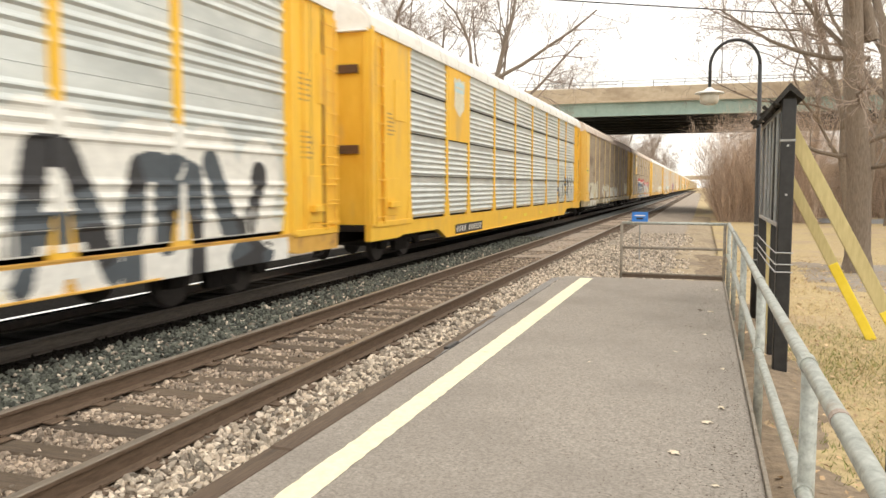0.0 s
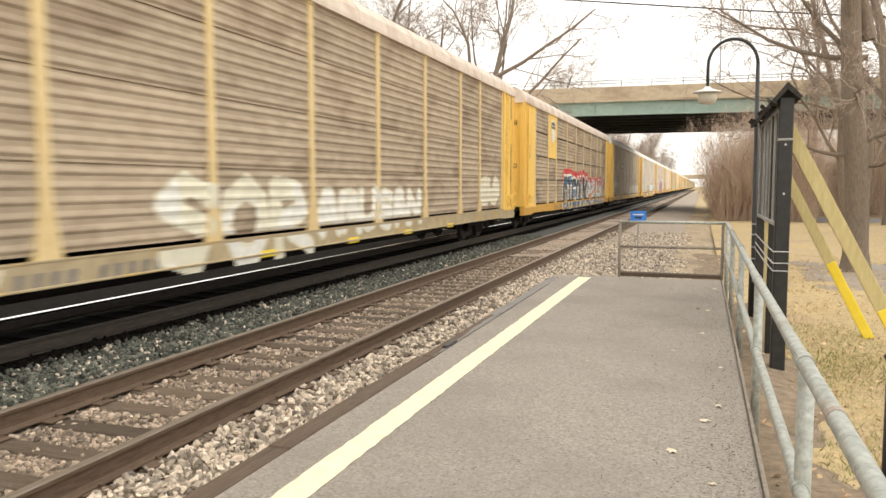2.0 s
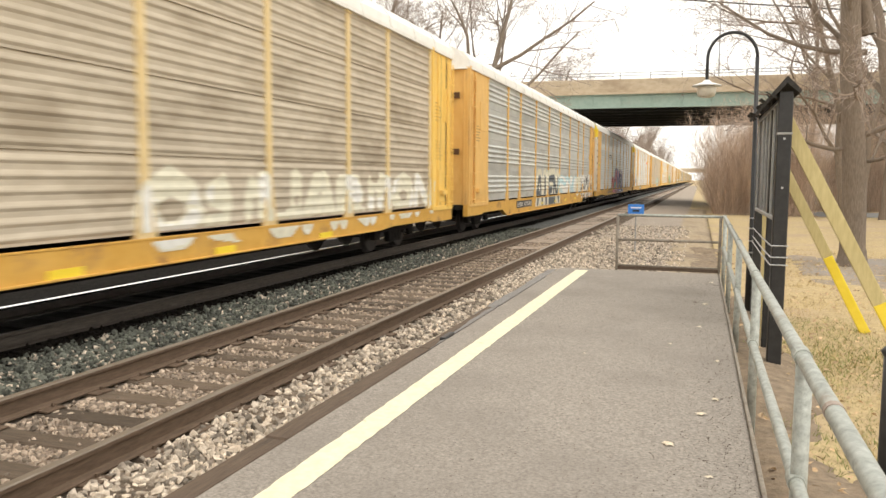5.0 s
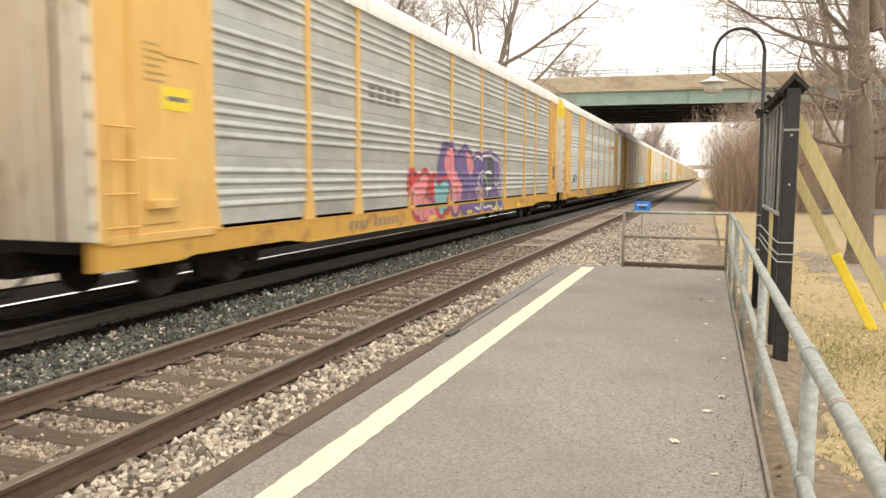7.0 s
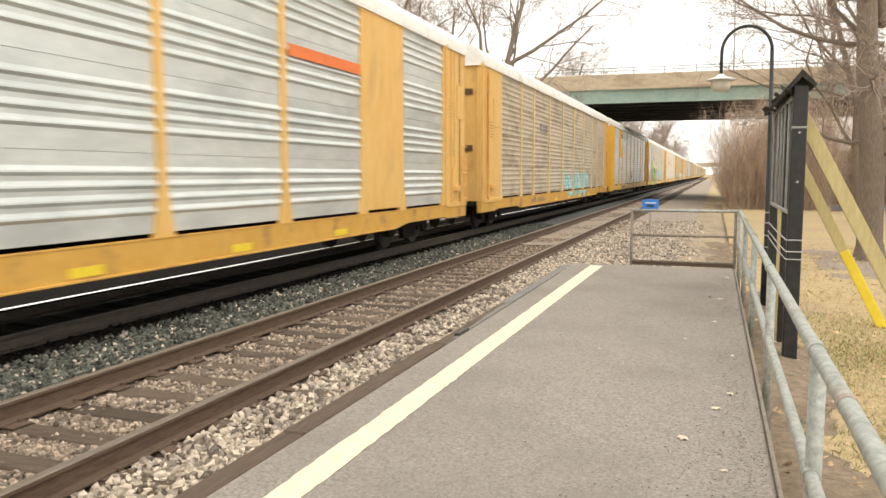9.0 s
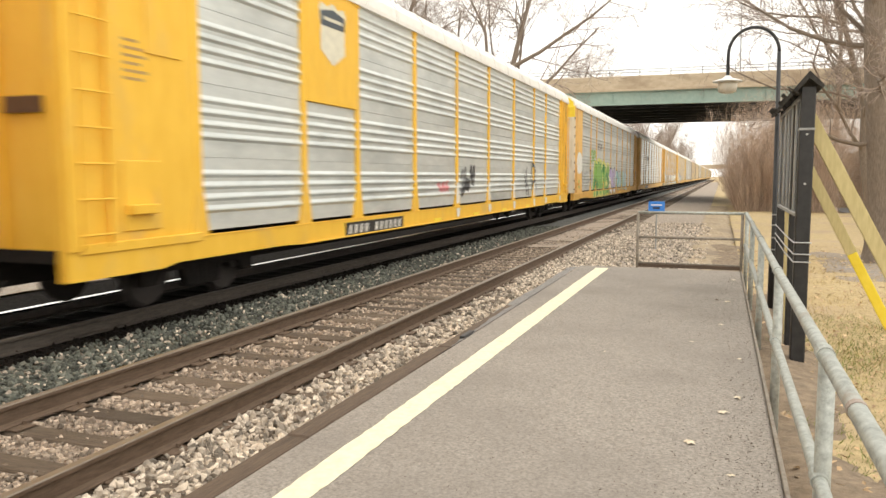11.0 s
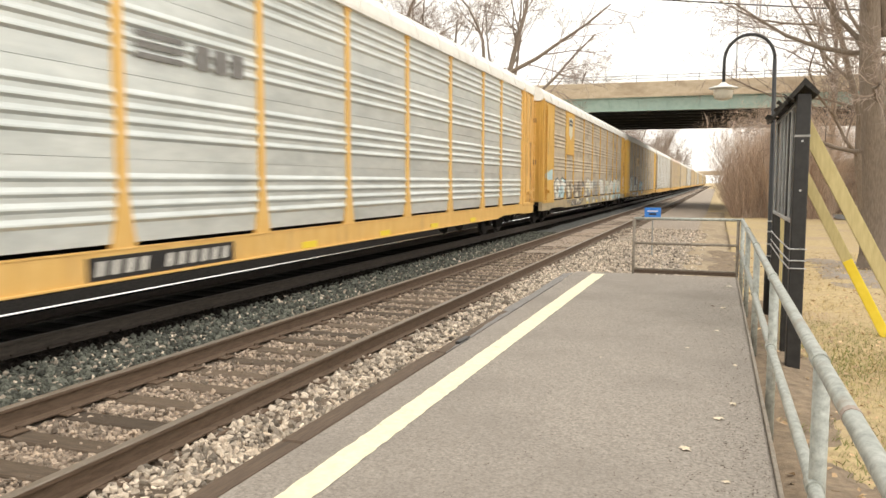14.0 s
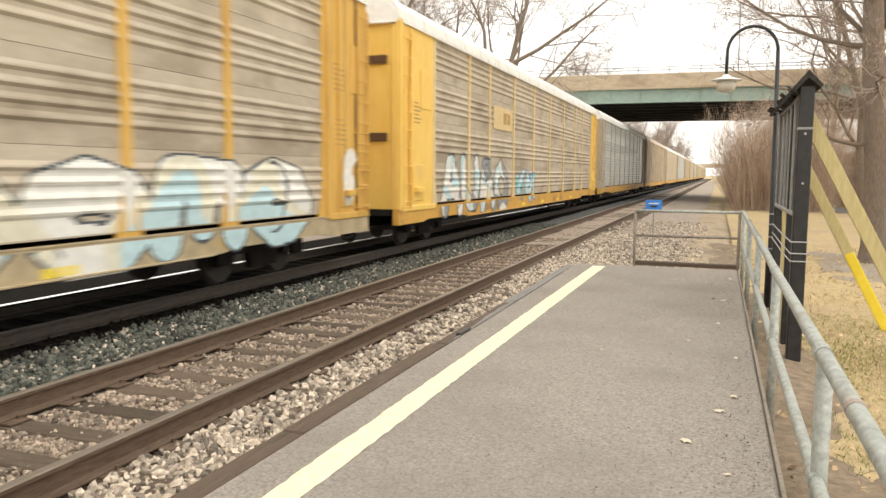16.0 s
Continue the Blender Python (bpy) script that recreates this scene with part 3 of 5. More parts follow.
def prop(top, foot, sleeve_from, width, label):
    """A leaning lumber brace, its foot in a yellow sleeve."""
    a, b = Vector(top), Vector(foot)
    d = b - a
    t = tagged(empty("timber_prop", foot), label, "timber prop")
    zc = d.normalized()
    xc = Vector((0, 1, 0)).cross(zc).normalized()
    q = Matrix((xc, zc.cross(xc), zc)).transposed().to_4x4()
    ln = d.length
    board = Shape().box(-width / 2, width / 2, -0.022, 0.022, -ln, -ln * (1 - sleeve_from), 0.004, turn=q)
    part("board", board, LUMBER, t)
    if sleeve_from < 1:
        part("sleeve", Shape().box(-width * 0.47, width * 0.47, -0.027, 0.027, -ln * (1 - sleeve_from), 0, 0.006, turn=q), YELLOW_POLY, t, "bright yellow plastic sleeve")
    return t


def gooseneck_lamp():
    lamp = tagged(empty("gooseneck_lamp", (0.74, 11.85, GROUND_Z)), "tall black gooseneck platform lamp with bell shade", "street lamp")
    g = -GROUND_Z
    part("pole", Shape().tube([(0, 0, -0.2), (0, 0, 0.9), (0, 0, 0.95), (-0.03, 0, 3.34 + g)], [0.06, 0.06, 0.038, 0.028], 12), BLACK_PAINT, lamp, smooth=True)
    arc = [(-0.365 + 0.335 * math.cos(a), 0, 3.34 + g + 0.36 * math.sin(a)) for a in [math.pi * i / 18 for i in range(19)]]
    part("arm", Shape().tube(arc + [(-0.70, 0, 3.02 + g)], 0.024, 10), BLACK_PAINT, lamp, smooth=True)
    part("shade", Shape().tube([(-0.70, 0, 3.04 + g), (-0.70, 0, 3.005 + g), (-0.70, 0, 2.965 + g), (-0.70, 0, 2.95 + g)], [0.035, 0.07, 0.2, 0.205], 20), WHITE, lamp, "pale enamel bell shade", smooth=True)
    part("globe", Shape().tube([(-0.70, 0, 2.955 + g), (-0.70, 0, 2.88 + g), (-0.70, 0, 2.81 + g), (-0.70, 0, 2.79 + g)], [0.13, 0.135, 0.12, 0.07], 16), mat("frosted lamp glass", (0.6, 0.55, 0.45), (0.68, 0.63, 0.53), 5, 0.3, bump=0), lamp, "unlit frosted globe", smooth=True)
    for z in (0.55, 0.72, 0.9, 1.05):
        part("band", Shape().tube([(0, 0, z + g - 0.01), (0, 0, z + g + 0.01)], 0.045, 12), ALU, lamp, "pale metal strap")
    return lamp


def blue_marker():
    s = tagged(empty("blue_marker_sign", (-1.6, 21.0, GROUND_Z)), "small blue marker sign on a thin grey post", "sign")
    part("post", Shape().tube([(0, 0, -0.2), (0, 0, 1.3)], 0.02, 8), STEEL_GREY, s)
    part("plate", Shape().box(-0.21, 0.21, -0.03, -0.02, 1.07, 1.33, 0.004), BLUE, s, "bright blue sign plate")
    part("marking", Shape().box(-0.09, 0.09, -0.034, -0.031, 1.13, 1.18), BLACK_PAINT, s, "dark illegible marking")
    part("marking", Shape().box(-0.14, 0.14, -0.034, -0.031, 1.22, 1.25), WHITE, s, "pale illegible marking")
    return s


def black_standard():
    """A black cast post with a collar, off the lawn side of the railing."""
    b = tagged(empty("black_standard", (1.005, 4.5, GROUND_Z)), "black metal post with a flared collar", "post")
    part("shaft", Shape().tube([(0, 0, -0.1), (0, 0, 0.70 - GROUND_Z)], 0.05, 14), BLACK_PAINT, b, smooth=True)
    part("collar", Shape().tube([(0, 0, 0.70 - GROUND_Z - 0.03), (0, 0, 0.70 - GROUND_Z), (0, 0, 0.70 - GROUND_Z + 0.02)], [0.05, 0.066, 0.05], 14), BLACK_PAINT, b, smooth=True)
    part("finial", Shape().tube([(0, 0, 0.70 - GROUND_Z + 0.02), (0, 0, 0.70 - GROUND_Z + 0.08), (0, 0, 0.70 - GROUND_Z + 0.14)], [0.04, 0.045, 0.02], 14), BLACK_PAINT, b, smooth=True)
    return b


black_standard()
notice_board()
prop((0.80, 8.7, 2.26), (2.165, 8.7, GROUND_Z), 0.72, 0.14, "long yellow-green lumber brace against the notice board")
prop((1.0, 11.1, 1.85), (2.13, 11.1, GROUND_Z), 0.56, 0.13, "lumber brace with a bright yellow lower sleeve")
prop((0.79, 10.2, 1.2), (0.83, 10.2, GROUND_Z), 1.0, 0.09, "pale upright lumber strip behind the notice board")
gooseneck_lamp()
blue_marker()


# ---- overpass ----
def overpass():
    br = tagged(empty("road_overpass", (-1.5, 58.6, 0)), "tan concrete road overpass on pale green steel girders", "bridge", kind="structure")
    br.rotation_euler = (0, 0, radians(2.5))
    part("parapet", Shape().extrude([(0, 8.02), (0, 8.95), (0.1, 9.0), (0.35, 9.0), (0.35, 8.02)], -42, 48), CONCRETE, br, "stained tan concrete parapet")
    part("deck", Shape().extrude([(-0.12, 7.86), (-0.12, 8.018), (21.2, 8.018), (21.2, 7.86)], -42, 48), CONCRETE, br)
    part("parapet", Shape().extrude([(20.8, 8.02), (20.8, 9.0), (21.15, 9.0), (21.15, 8.02)], -42, 48), CONCRETE, br)
    for o in br.children:
        o.rotation_euler = (0, 0, radians(90))
    for i in range(8):
        y = 0.15 + i * 2.92
        # only the outer girder is green; inner ones carry the deck's shade as colour
        m = GIRDER_GREEN if i == 0 else GIRDER_SHADED
        g = Shape().box(-48, 42, y - 0.02, y + 0.02, 6.93, 7.84).box(-48, 42, y - 0.2, y + 0.2, 6.86, 6.93, 0.01).box(-48, 42, y - 0.15, y + 0.15, 7.80, 7.858, 0.01)
        if i == 0:
            for k in range(-22, 20):
                g.box(k * 2.1 - 0.01, k * 2.1 + 0.01, y - 0.13, y - 0.02, 6.94, 7.8)
        part("girder", g, m, br, "pale green steel fascia girder" if i == 0 else "steel girder painted dark for deck shade")
    part("soffit", Shape().box(-48, 42, 0.4, 20.6, 7.72, 7.80), GIRDER_SHADED, br, "deck soffit painted dark for shade")
    for k in range(-19, 20):
        part("rail_post", Shape().box(k * 2.2 - 0.035, k * 2.2 + 0.035, 0.13, 0.2, 9.0, 9.46, 0.008), STEEL_GREY, br)
    for z in (9.24, 9.45):
        part("rail", Shape().box(-44, 42, 0.14, 0.19, z - 0.025, z + 0.025, 0.008), STEEL_GREY, br)
    for x in (-22.0, 15.5):
        part("abutment", Shape().box(x - 1.0, x + 1.0, 0.3, 20.6, GROUND_Z - 0.3, 6.85, 0.05), CONCRETE, br, "tan concrete abutment")
    return br


overpass()
pole = tagged(empty("bridge_light_pole", (1.1, 63.0, 8.018)), "thin grey pole standing on the overpass", "pole")
part("shaft", Shape().tube([(0, 0, 0), (-0.1, 0, 10.5)], [0.06, 0.03], 8), STEEL_GREY, pole)
part("base", Shape().box(-0.15, 0.15, -0.15, 0.15, 0, 0.12, 0.01), STEEL_GREY, pole)
far_bridge = tagged(empty("far_overpass", (-4, 400, 0)), "distant pale concrete overpass across the tracks", "bridge", kind="structure")
part("deck", Shape().box(-60, 60, 0, 10, 5.2, 7.2, 0.1), CONCRETE, far_bridge)
for x in (-14, 10):
    part("pier", Shape().box(x - 1, x + 1, 1, 9, GROUND_Z - 0.3, 5.2, 0.1), CONCRETE, far_bridge)
cable = Shape().tube([(-26 + 60 * i / 24, 40, 11.19 - 0.1325 * (-26 + 60 * i / 24 + 6.75) + 0.004 * (i - 10) ** 2 - 0.06) for i in range(25)], 0.035, 6)
tagged(part("overhead_cable", cable, CABLE), "thick black overhead cable crossing the tracks", "cable")


# ---- bare trees ----
def bare_tree(seed, height, radius, lean=(0, 0), spread=1.0, kids=(9, 6, 6, 5), start=0.3, droop=0.0, twig=0.007, limb=(0.42, 0.62), reach=1.0, limbs=(), sway=0.09):
    """Trunk and limbs in one shape, fine twigs in another; limbs are boughs of their own: height, direction, length, radius."""
    r = random.Random(seed)
    wood, fine = Shape(), Shape()

    def grow(p, d, length, rad, level):
        segs = (7, 5, 4, 3, 2)[level]
        path, rads = [p.copy()], [rad]
        q, v = p.copy(), d.normalized()
        tip = max(twig, rad * (0.25 if level == 0 else 0.3))
        for i in range(segs):
            bend = (sway, 0.2, 0.26, 0.3, 0.3)[level]
            v = (v + Vector((r.gauss(0, bend), r.gauss(0, bend), r.gauss(0, bend) + (0.05 if level else 0.02) - droop * (level > 2)))).normalized()
            q = q + v * length / segs
            path.append(q.copy())
            rads.append(rad + (tip - rad) * (i + 1) / segs)
        (wood if level < 2 else fine).tube(path, rads, (10, 6, 4, 3, 3)[level], caps=False)
        if level >= len(kids):
            return
        n = max(2, round(kids[level] * r.uniform(0.75, 1.25)))
        for k in range(n):
            f = start + (1 - start) * (k + r.random()) / n if level == 0 else 0.2 + 0.8 * (k + r.random()) / n
            i = min(int(f * segs), segs - 1)
            w = f * segs - i
            base = path[i].lerp(path[i + 1], w)
            along = (path[i + 1] - path[i]).normalized()
            az = r.uniform(0, 6.283)
            out = along.orthogonal().normalized()
            out = Matrix.Rotation(az, 3, along) @ out
            ang = r.uniform(0.5, 1.05) * spread if level == 0 else r.uniform(0.4, 0.95)
            nd = along * math.cos(ang) + out * math.sin(ang)
            nl = length * (reach * r.uniform(0.4, 0.62) * (1.15 - 0.5 * f) if level == 0 else r.uniform(0.38, 0.62) * (1.1 - 0.4 * f))
            grow(base, nd, nl, max(twig, (rads[i] * (1 - w) + rads[i + 1] * w) * r.uniform(*(limb if level == 0 else (0.42, 0.62)))), level + 1)

    grow(Vector((0, 0, -0.3)), Vector((lean[0], lean[1], 1)), height, radius, 0)
    for z, d, length, rad in limbs:
        grow(Vector((lean[0] * z, lean[1] * z, z)), Vector(d), length, rad, 1)
    # root flare
    wood.tube([(0, 0, -0.35), (0, 0, 0.05), (0.0, 0, 0.5)], [radius * 1.55, radius * 1.25, radius * 0.98], 10, caps=False)
    return wood.data("trunk", BARK, smooth=True), fine.data("crown", TWIG)


TREES = [bare_tree(5, 15, 0.27, (0.0, 0.0), 0.95, (16, 8, 6, 5), 0.2, 0.04, 0.006, (0.22, 0.36), 0.62), bare_tree(8, 17, 0.3, (0.06, 0), 0.9, (11, 7, 6, 5), 0.3), bare_tree(15, 13, 0.22, (-0.1, 0.03), 1.15, (10, 7, 6, 5), 0.25, 0.05),
         bare_tree(5, 17, 0.3, (0.015, 0.0), 0.95, (13, 8, 6, 5), 0.34, 0.05, 0.006, (0.22, 0.36), 0.6,
                   ((4.2, (-2.0, -0.2, 2.3), 3.6, 0.08), (2.9, (-2.2, -0.3, 0.35), 3.0, 0.06), (3.1, (2.2, -0.5, 0.7), 3.2, 0.07), (5.4, (0.5, 0.2, 3.0), 7.5, 0.17), (3.8, (-0.8, -2.0, 0.9), 3.0, 0.06), (5.0, (-2.5, 0.4, 1.0), 3.8, 0.07), (2.5, (1.2, -1.8, 0.2), 2.6, 0.05)), 0.03),
         bare_tree(8, 16, 0.3, (0.0, 0), 0.8, (11, 7, 6, 5), 0.45, 0.0, 0.008, (0.42, 0.62), 1.0,
                   ((7.9, (4.6, -0.3, 2.9), 9.0, 0.15), (4.6, (3.2, 0.2, 3.9), 9.5, 0.14), (7.6, (-2.5, 0.3, 4.0), 5.5, 0.12), (8.3, (-0.6, 0.3, 4.0), 6.0, 0.14)))]


def tree(kind, x, y, z=GROUND_Z - 0.08, turn=0.0, size=1.0, label="tall leafless grey-barked tree with fine twigs"):
    t = tagged(empty("bare_tree", (x, y, z)), label, "tree", "bare trees")
    t.rotation_euler = (0, 0, radians(turn))
    t.scale = (size, size, size)
    trunk, crown = TREES[kind]
    part("trunk", trunk, None, t)
    part("crown", crown, None, t, "bare brown twigs")
    return t


tree(3, 3.45, 19.9, turn=0, size=1.0, label="large leafless tree with thick furrowed trunk on dry lawn")
for k, x, y, a, s in ((1, 6.4, 26.5, 70, 0.8), (2, 5.6, 34, 10, 0.9), (0, 8.6, 31, 140, 0.9), (1, 11.5, 37, 200, 1.0), (2, 9.0, 44, 260, 1.1), (0, 14.5, 45, 300, 0.95),
                      (1, 7.0, 56, 30, 0.9), (2, 12.0, 58, 90, 1.1), (2, 17.5, 55, 120, 1.2), (0, 21.0, 50, 190, 1.0), (2, 7.2, 41, 200, 0.8), (1, 16.0, 66, 20, 1.0)):
    tree(k, x, y, turn=a, size=s)
for i in range(40):
    tree(i % 3, -12.2 - rng.uniform(0, 7), 86 + i * 6.5 + rng.uniform(-4, 4), turn=rng.uniform(0, 360), size=rng.uniform(0.62, 0.95), label="distant leafless tree beyond the overpass")
for k, x, y, a, s in ((4, -13.6, 45, 0, 1.0), (2, -17.4, 49, 120, 1.0), (0, -19.5, 52, 60, 1.0), (1, -23.5, 50, 280, 1.0), (2, -26, 56, 20, 1.1)):
    tree(k, x, y, turn=a, size=s)
for i in range(15):
    tree(i % 3, -15.5 - rng.uniform(0, 9), 92 + i * 19 + rng.uniform(-6, 6), turn=rng.uniform(0, 360), size=rng.uniform(0.75, 1.05), label="distant leafless tree beyond the overpass")
for i in range(9):
    tree(i % 3, 9.0 + rng.uniform(0, 10), 84 + i * 22 + rng.uniform(-5, 5), turn=rng.uniform(0, 360), size=rng.uniform(0.7, 1.0), label="distant leafless tree beyond the overpass")


def thicket(name, x0, x1, y0, y1, count, height, seed, label):
    """A tangle of thin upright stems."""
    r = np.random.default_rng(seed)
    verts, tris = [], []
    n = 0
    for _ in range(count):
        x, y = r.uniform(x0, x1), r.uniform(y0, y1)
        u = (x - x0) / (x1 - x0)
        h = height * r.uniform(0.35, 1.0) * (0.55 + 0.45 * min(1, 2.2 * u + 0.25))
        p = np.array([x, y, GROUND_Z - 0.1])
        d = np.array([r.normal(0, 0.2), r.normal(0, 0.2), 1.0])
        rad = r.uniform(0.007, 0.016)
        pts = [p]
        for s in range(4):
            d = d + r.normal(0, 0.22, 3) * np.array([1, 1, 0.3])
            p = p + d / np.linalg.norm(d) * h / 4
            pts.append(p)
        twigs = [(pts, rad)]
        for s in range(9):
            b = pts[r.integers(1, 5)]
            e = b + r.normal(0, 0.38, 3) + np.array([0, 0, 0.3])
            twigs.append(([b, (b + e) / 2 + r.normal(0, 0.06, 3), e], rad * 0.55))
        for path, w in twigs:
            for i, q in enumerate(path):
                k = w * (1 - 0.75 * i / (len(path) - 1))
                for a in (0, 2.094, 4.189):
                    verts.append((q[0] + k * math.cos(a), q[1] + k * math.sin(a), q[2]))
                if i:
                    for a in range(3):
                        b = (a + 1) % 3
                        o = n - 3
                        tris += [(o + a, o + b, n + b), (o + a, n + b, n + a)]
                n += 3
    return tagged(new(name, raw_mesh(name, np.array(verts), np.array(tris), BRUSH)), label, "brush", kind="stuff")


thicket("brush_thicket", 0.8, 6.0, 46, 57, 4600, 7.4, 5, "dense tall thicket of dry brown brush")
thicket("brush_edge", 5.5, 21.0, 54, 58, 2000, 9.0, 6, "tall dry brown brush before the overpass")
thicket("brush_far_bank", -24, -15.5, 40, 120, 900, 4.0, 7, "dry brush behind the tracks")
thicket("brush_distant", 2.0, 9.0, 82, 210, 1200, 5.5, 9, "distant dry brush beside the tracks")


def house(x, y, w, d, h, turn):
    hs = tagged(empty("house", (x, y, GROUND_Z - 0.1)), "white-sided house half hidden behind bare trees", "house", kind="structure")
    hs.rotation_euler = (0, 0, radians(turn))
    part("wall", Shape().box(-w / 2, w / 2, 0, d, 0, h), HOUSE_WALL, hs)
    part("roof", Shape().extrude([(-w / 2 - 0.4, h), (w / 2 + 0.4, h), (w / 2 + 0.4, h + 0.15), (0, h + 2.4), (-w / 2 - 0.4, h + 0.15)], -0.4, d + 0.4), ROOF_DARK, hs)
    for i in range(4):
        px = -w / 2 + w * (i + 0.5) / 4
        win = part("window", Shape().box(px - 0.55, px + 0.55, -0.05, 0.02, 0.9, 2.2, 0.02), WHITE, hs)
        part("pane", Shape().box(px - 0.45, px + 0.45, -0.06, -0.051, 1.0, 2.1), GLASS_DARK, win)
    return hs


house(15.5, 76, 11, 8, 3.0, 6)
house(31, 70, 12, 9, 3.2, -8)

# ---- grass and leaves ----
def blades(name, x0, x1, y0, y1, count, height, material, seed, label, bias=1.6):
    r = np.random.default_rng(seed)
    x, y = r.uniform(x0, x1, count), y0 + (y1 - y0) * r.random(count) ** bias
    a, h = r.uniform(0, 6.283, count), height * r.uniform(0.4, 1.2, count)
    lean = r.normal(0, 0.7, (count, 2)) * h[:, None]
    w = r.uniform(0.003, 0.007, count)
    z = np.full(count, GROUND_Z - 0.01)
    v = np.stack([np.stack([x - w * np.cos(a), y - w * np.sin(a), z], -1), np.stack([x + w * np.cos(a), y + w * np.sin(a), z], -1),
                  np.stack([x + lean[:, 0], y + lean[:, 1], z + h], -1)], 1)
    return tagged(new(name, raw_mesh(name, v.reshape(-1, 3), np.arange(count * 3).reshape(-1, 3), material)), label, "grass", kind="stuff")


blades("dry_grass", 1.25, 9, 5.9, 24, 42000, 0.06, BLADE, 11, "short dry straw-coloured grass")
blades("green_grass", 0.6, 2.2, 5.5, 12, 5000, 0.07, BLADE_GREEN, 12, "green grass tufts by the rail posts", 1.0)


def leaf_shape(r, size):
    pts = []
    for i in range(10):
        a = 2 * math.pi * i / 10
        k = size * (1.0 if i % 2 == 0 else 0.55) * r.uniform(0.8, 1.15)
        pts.append((k * math.cos(a), 0.75 * k * math.sin(a), 0.006 + size * 0.25 * r.random() * (i % 2)))
    return Shape().add(pts + [(0, 0, 0.012)], [(i, (i + 1) % 10, 10) for i in range(10)])


for x, y, s in ((-0.13, 4.66, 0.05), (0.06, 5.35, 0.05), (0.16, 5.75, 0.045), (0.05, 8.6, 0.04), (0.12, 10.2, 0.05), (-0.22, 7.6, 0.03), (0.2, 7.0, 0.035), (0.22, 12.4, 0.06), (0.1, 4.2, 0.03), (-0.95, 6.9, 0.02)):
    lf = part("fallen_leaf", leaf_shape(rng, s), LEAF_PALE, at=(x, y, 0.002))
    lf.rotation_euler = (0, 0, rng.uniform(0, 6))
    tagged(lf, "pale curled dead leaf on the asphalt", "leaf", "leaves on the platform")
part_clump = part("trodden_clump", leaf_shape(rng, 0.05), TIMBER, at=(-0.0, 10.3, 0.003))
tagged(part_clump, "dark trodden leaf clump on the asphalt", "leaf")


def leaf_litter(name, x0, x1, y0, y1, count, seed):
    r = random.Random(seed)
    s = Shape()
    for _ in range(count):
        x, y = r.uniform(x0, x1), y0 + (y1 - y0) * r.random() ** 1.5
        m = pose(x, y, GROUND_Z + 0.055 + r.uniform(0, 0.02), r.uniform(-35, 35), r.uniform(-35, 35), r.uniform(0, 360))
        k = r.uniform(0.02, 0.045)
        s.add([m @ Vector(p) for p in ((-k, 0, 0), (-0.2 * k, -0.6 * k, 0.2 * k), (k, 0, 0), (-0.1 * k, 0.65 * k, 0.25 * k))], [(0, 1, 2), (0, 2, 3)])
    return tagged(part(name, s, LEAF), "scattered brown dead leaves on dry ground", "leaves", kind="stuff")


leaf_litter("leaf_litter", 0.5, 7, 2.5, 22, 2600, 21)


def grit(name, count, seed, spread, label):
    """Dark crumbs and leaf scraps, thickest along the railing side of the platform."""
    r = random.Random(seed)
    s = Shape()
    for _ in range(count):
        x = 0.33 - abs(r.gauss(0, spread))
        y = 3.0 + 10 * r.random() ** 1.6
        if x < -1.85:
            continue
        k = r.uniform(0.002, 0.008)
        a = r.uniform(0, 6.28)
        c, d = k * math.cos(a), k * math.sin(a)
        s.add([(x - c, y - d, 0.002), (x + 0.5 * d, y - 0.5 * c, 0.003), (x + c, y + d, 0.002), (x, y, 0.003 + 0.5 * k)], [(0, 1, 3), (1, 2, 3), (2, 0, 3)])
    return tagged(part(name, s, TIMBER), label, "grit", kind="stuff")


grit("platform_grit", 1500, 31, 0.2, "dark grit and leaf scraps along the railing")
grit("platform_crumbs", 1600, 32, 0.9, "loose dark crumbs scattered over the asphalt")

# ---- freight train of enclosed car carriers ----
HALF = 1.52                       # half width at the side sheets
BODY = 28.5
BAYS = (2.82, 2.02, 2.96, 2.96, 2.96, 2.96, 2.96, 2.02, 2.82)
END = 2.28                       # plain section at the leading end
END_BACK = BODY - sum(BAYS) - END  # and at the trailing end
PANEL_Z0, PANEL_Z1 = 1.06, 5.10   # above the rail
SILL_Z0, SILL_Z1 = 0.58, 1.0
TIER = (PANEL_Z1 - PANEL_Z0) / 4
POSTS = [END + sum(BAYS[:i]) for i in range(len(BAYS) + 1)]


SEAMS = {False: 0.006, True: 0.024, 2: 0.034}   # open joint above each tier of sheets


def rib_profile(dense):
    """Sheet depth (outward) against height within a tier."""
    ribs = [0.08 + 0.142 * i for i in range(7)] if dense == 2 else [0.085 + 0.165 * i for i in range(6)] if dense else [0.29, 0.455, 0.62, 0.785]
    pts = [(0.0, 0.0)]
    seam = SEAMS[dense]
    w, dep = (0.052, 0.02) if dense is True else (0.05, 0.032) if dense == 2 else (0.056, 0.034)
    for c in ribs:
        if c + w < TIER - seam - 0.006:
            pts += [(c - w, 0.0), (c - w * 0.3, dep), (c + w * 0.1, dep * 0.92), (c + w, 0.0)]
    pts.append((TIER - seam, 0.0))
    return pts


RIBS = {False: rib_profile(False), True: rib_profile(True), 2: rib_profile(2)}
MESHES = {}


def cached(key, build):
    if key not in MESHES:
        MESHES[key] = build()
    return MESHES[key]


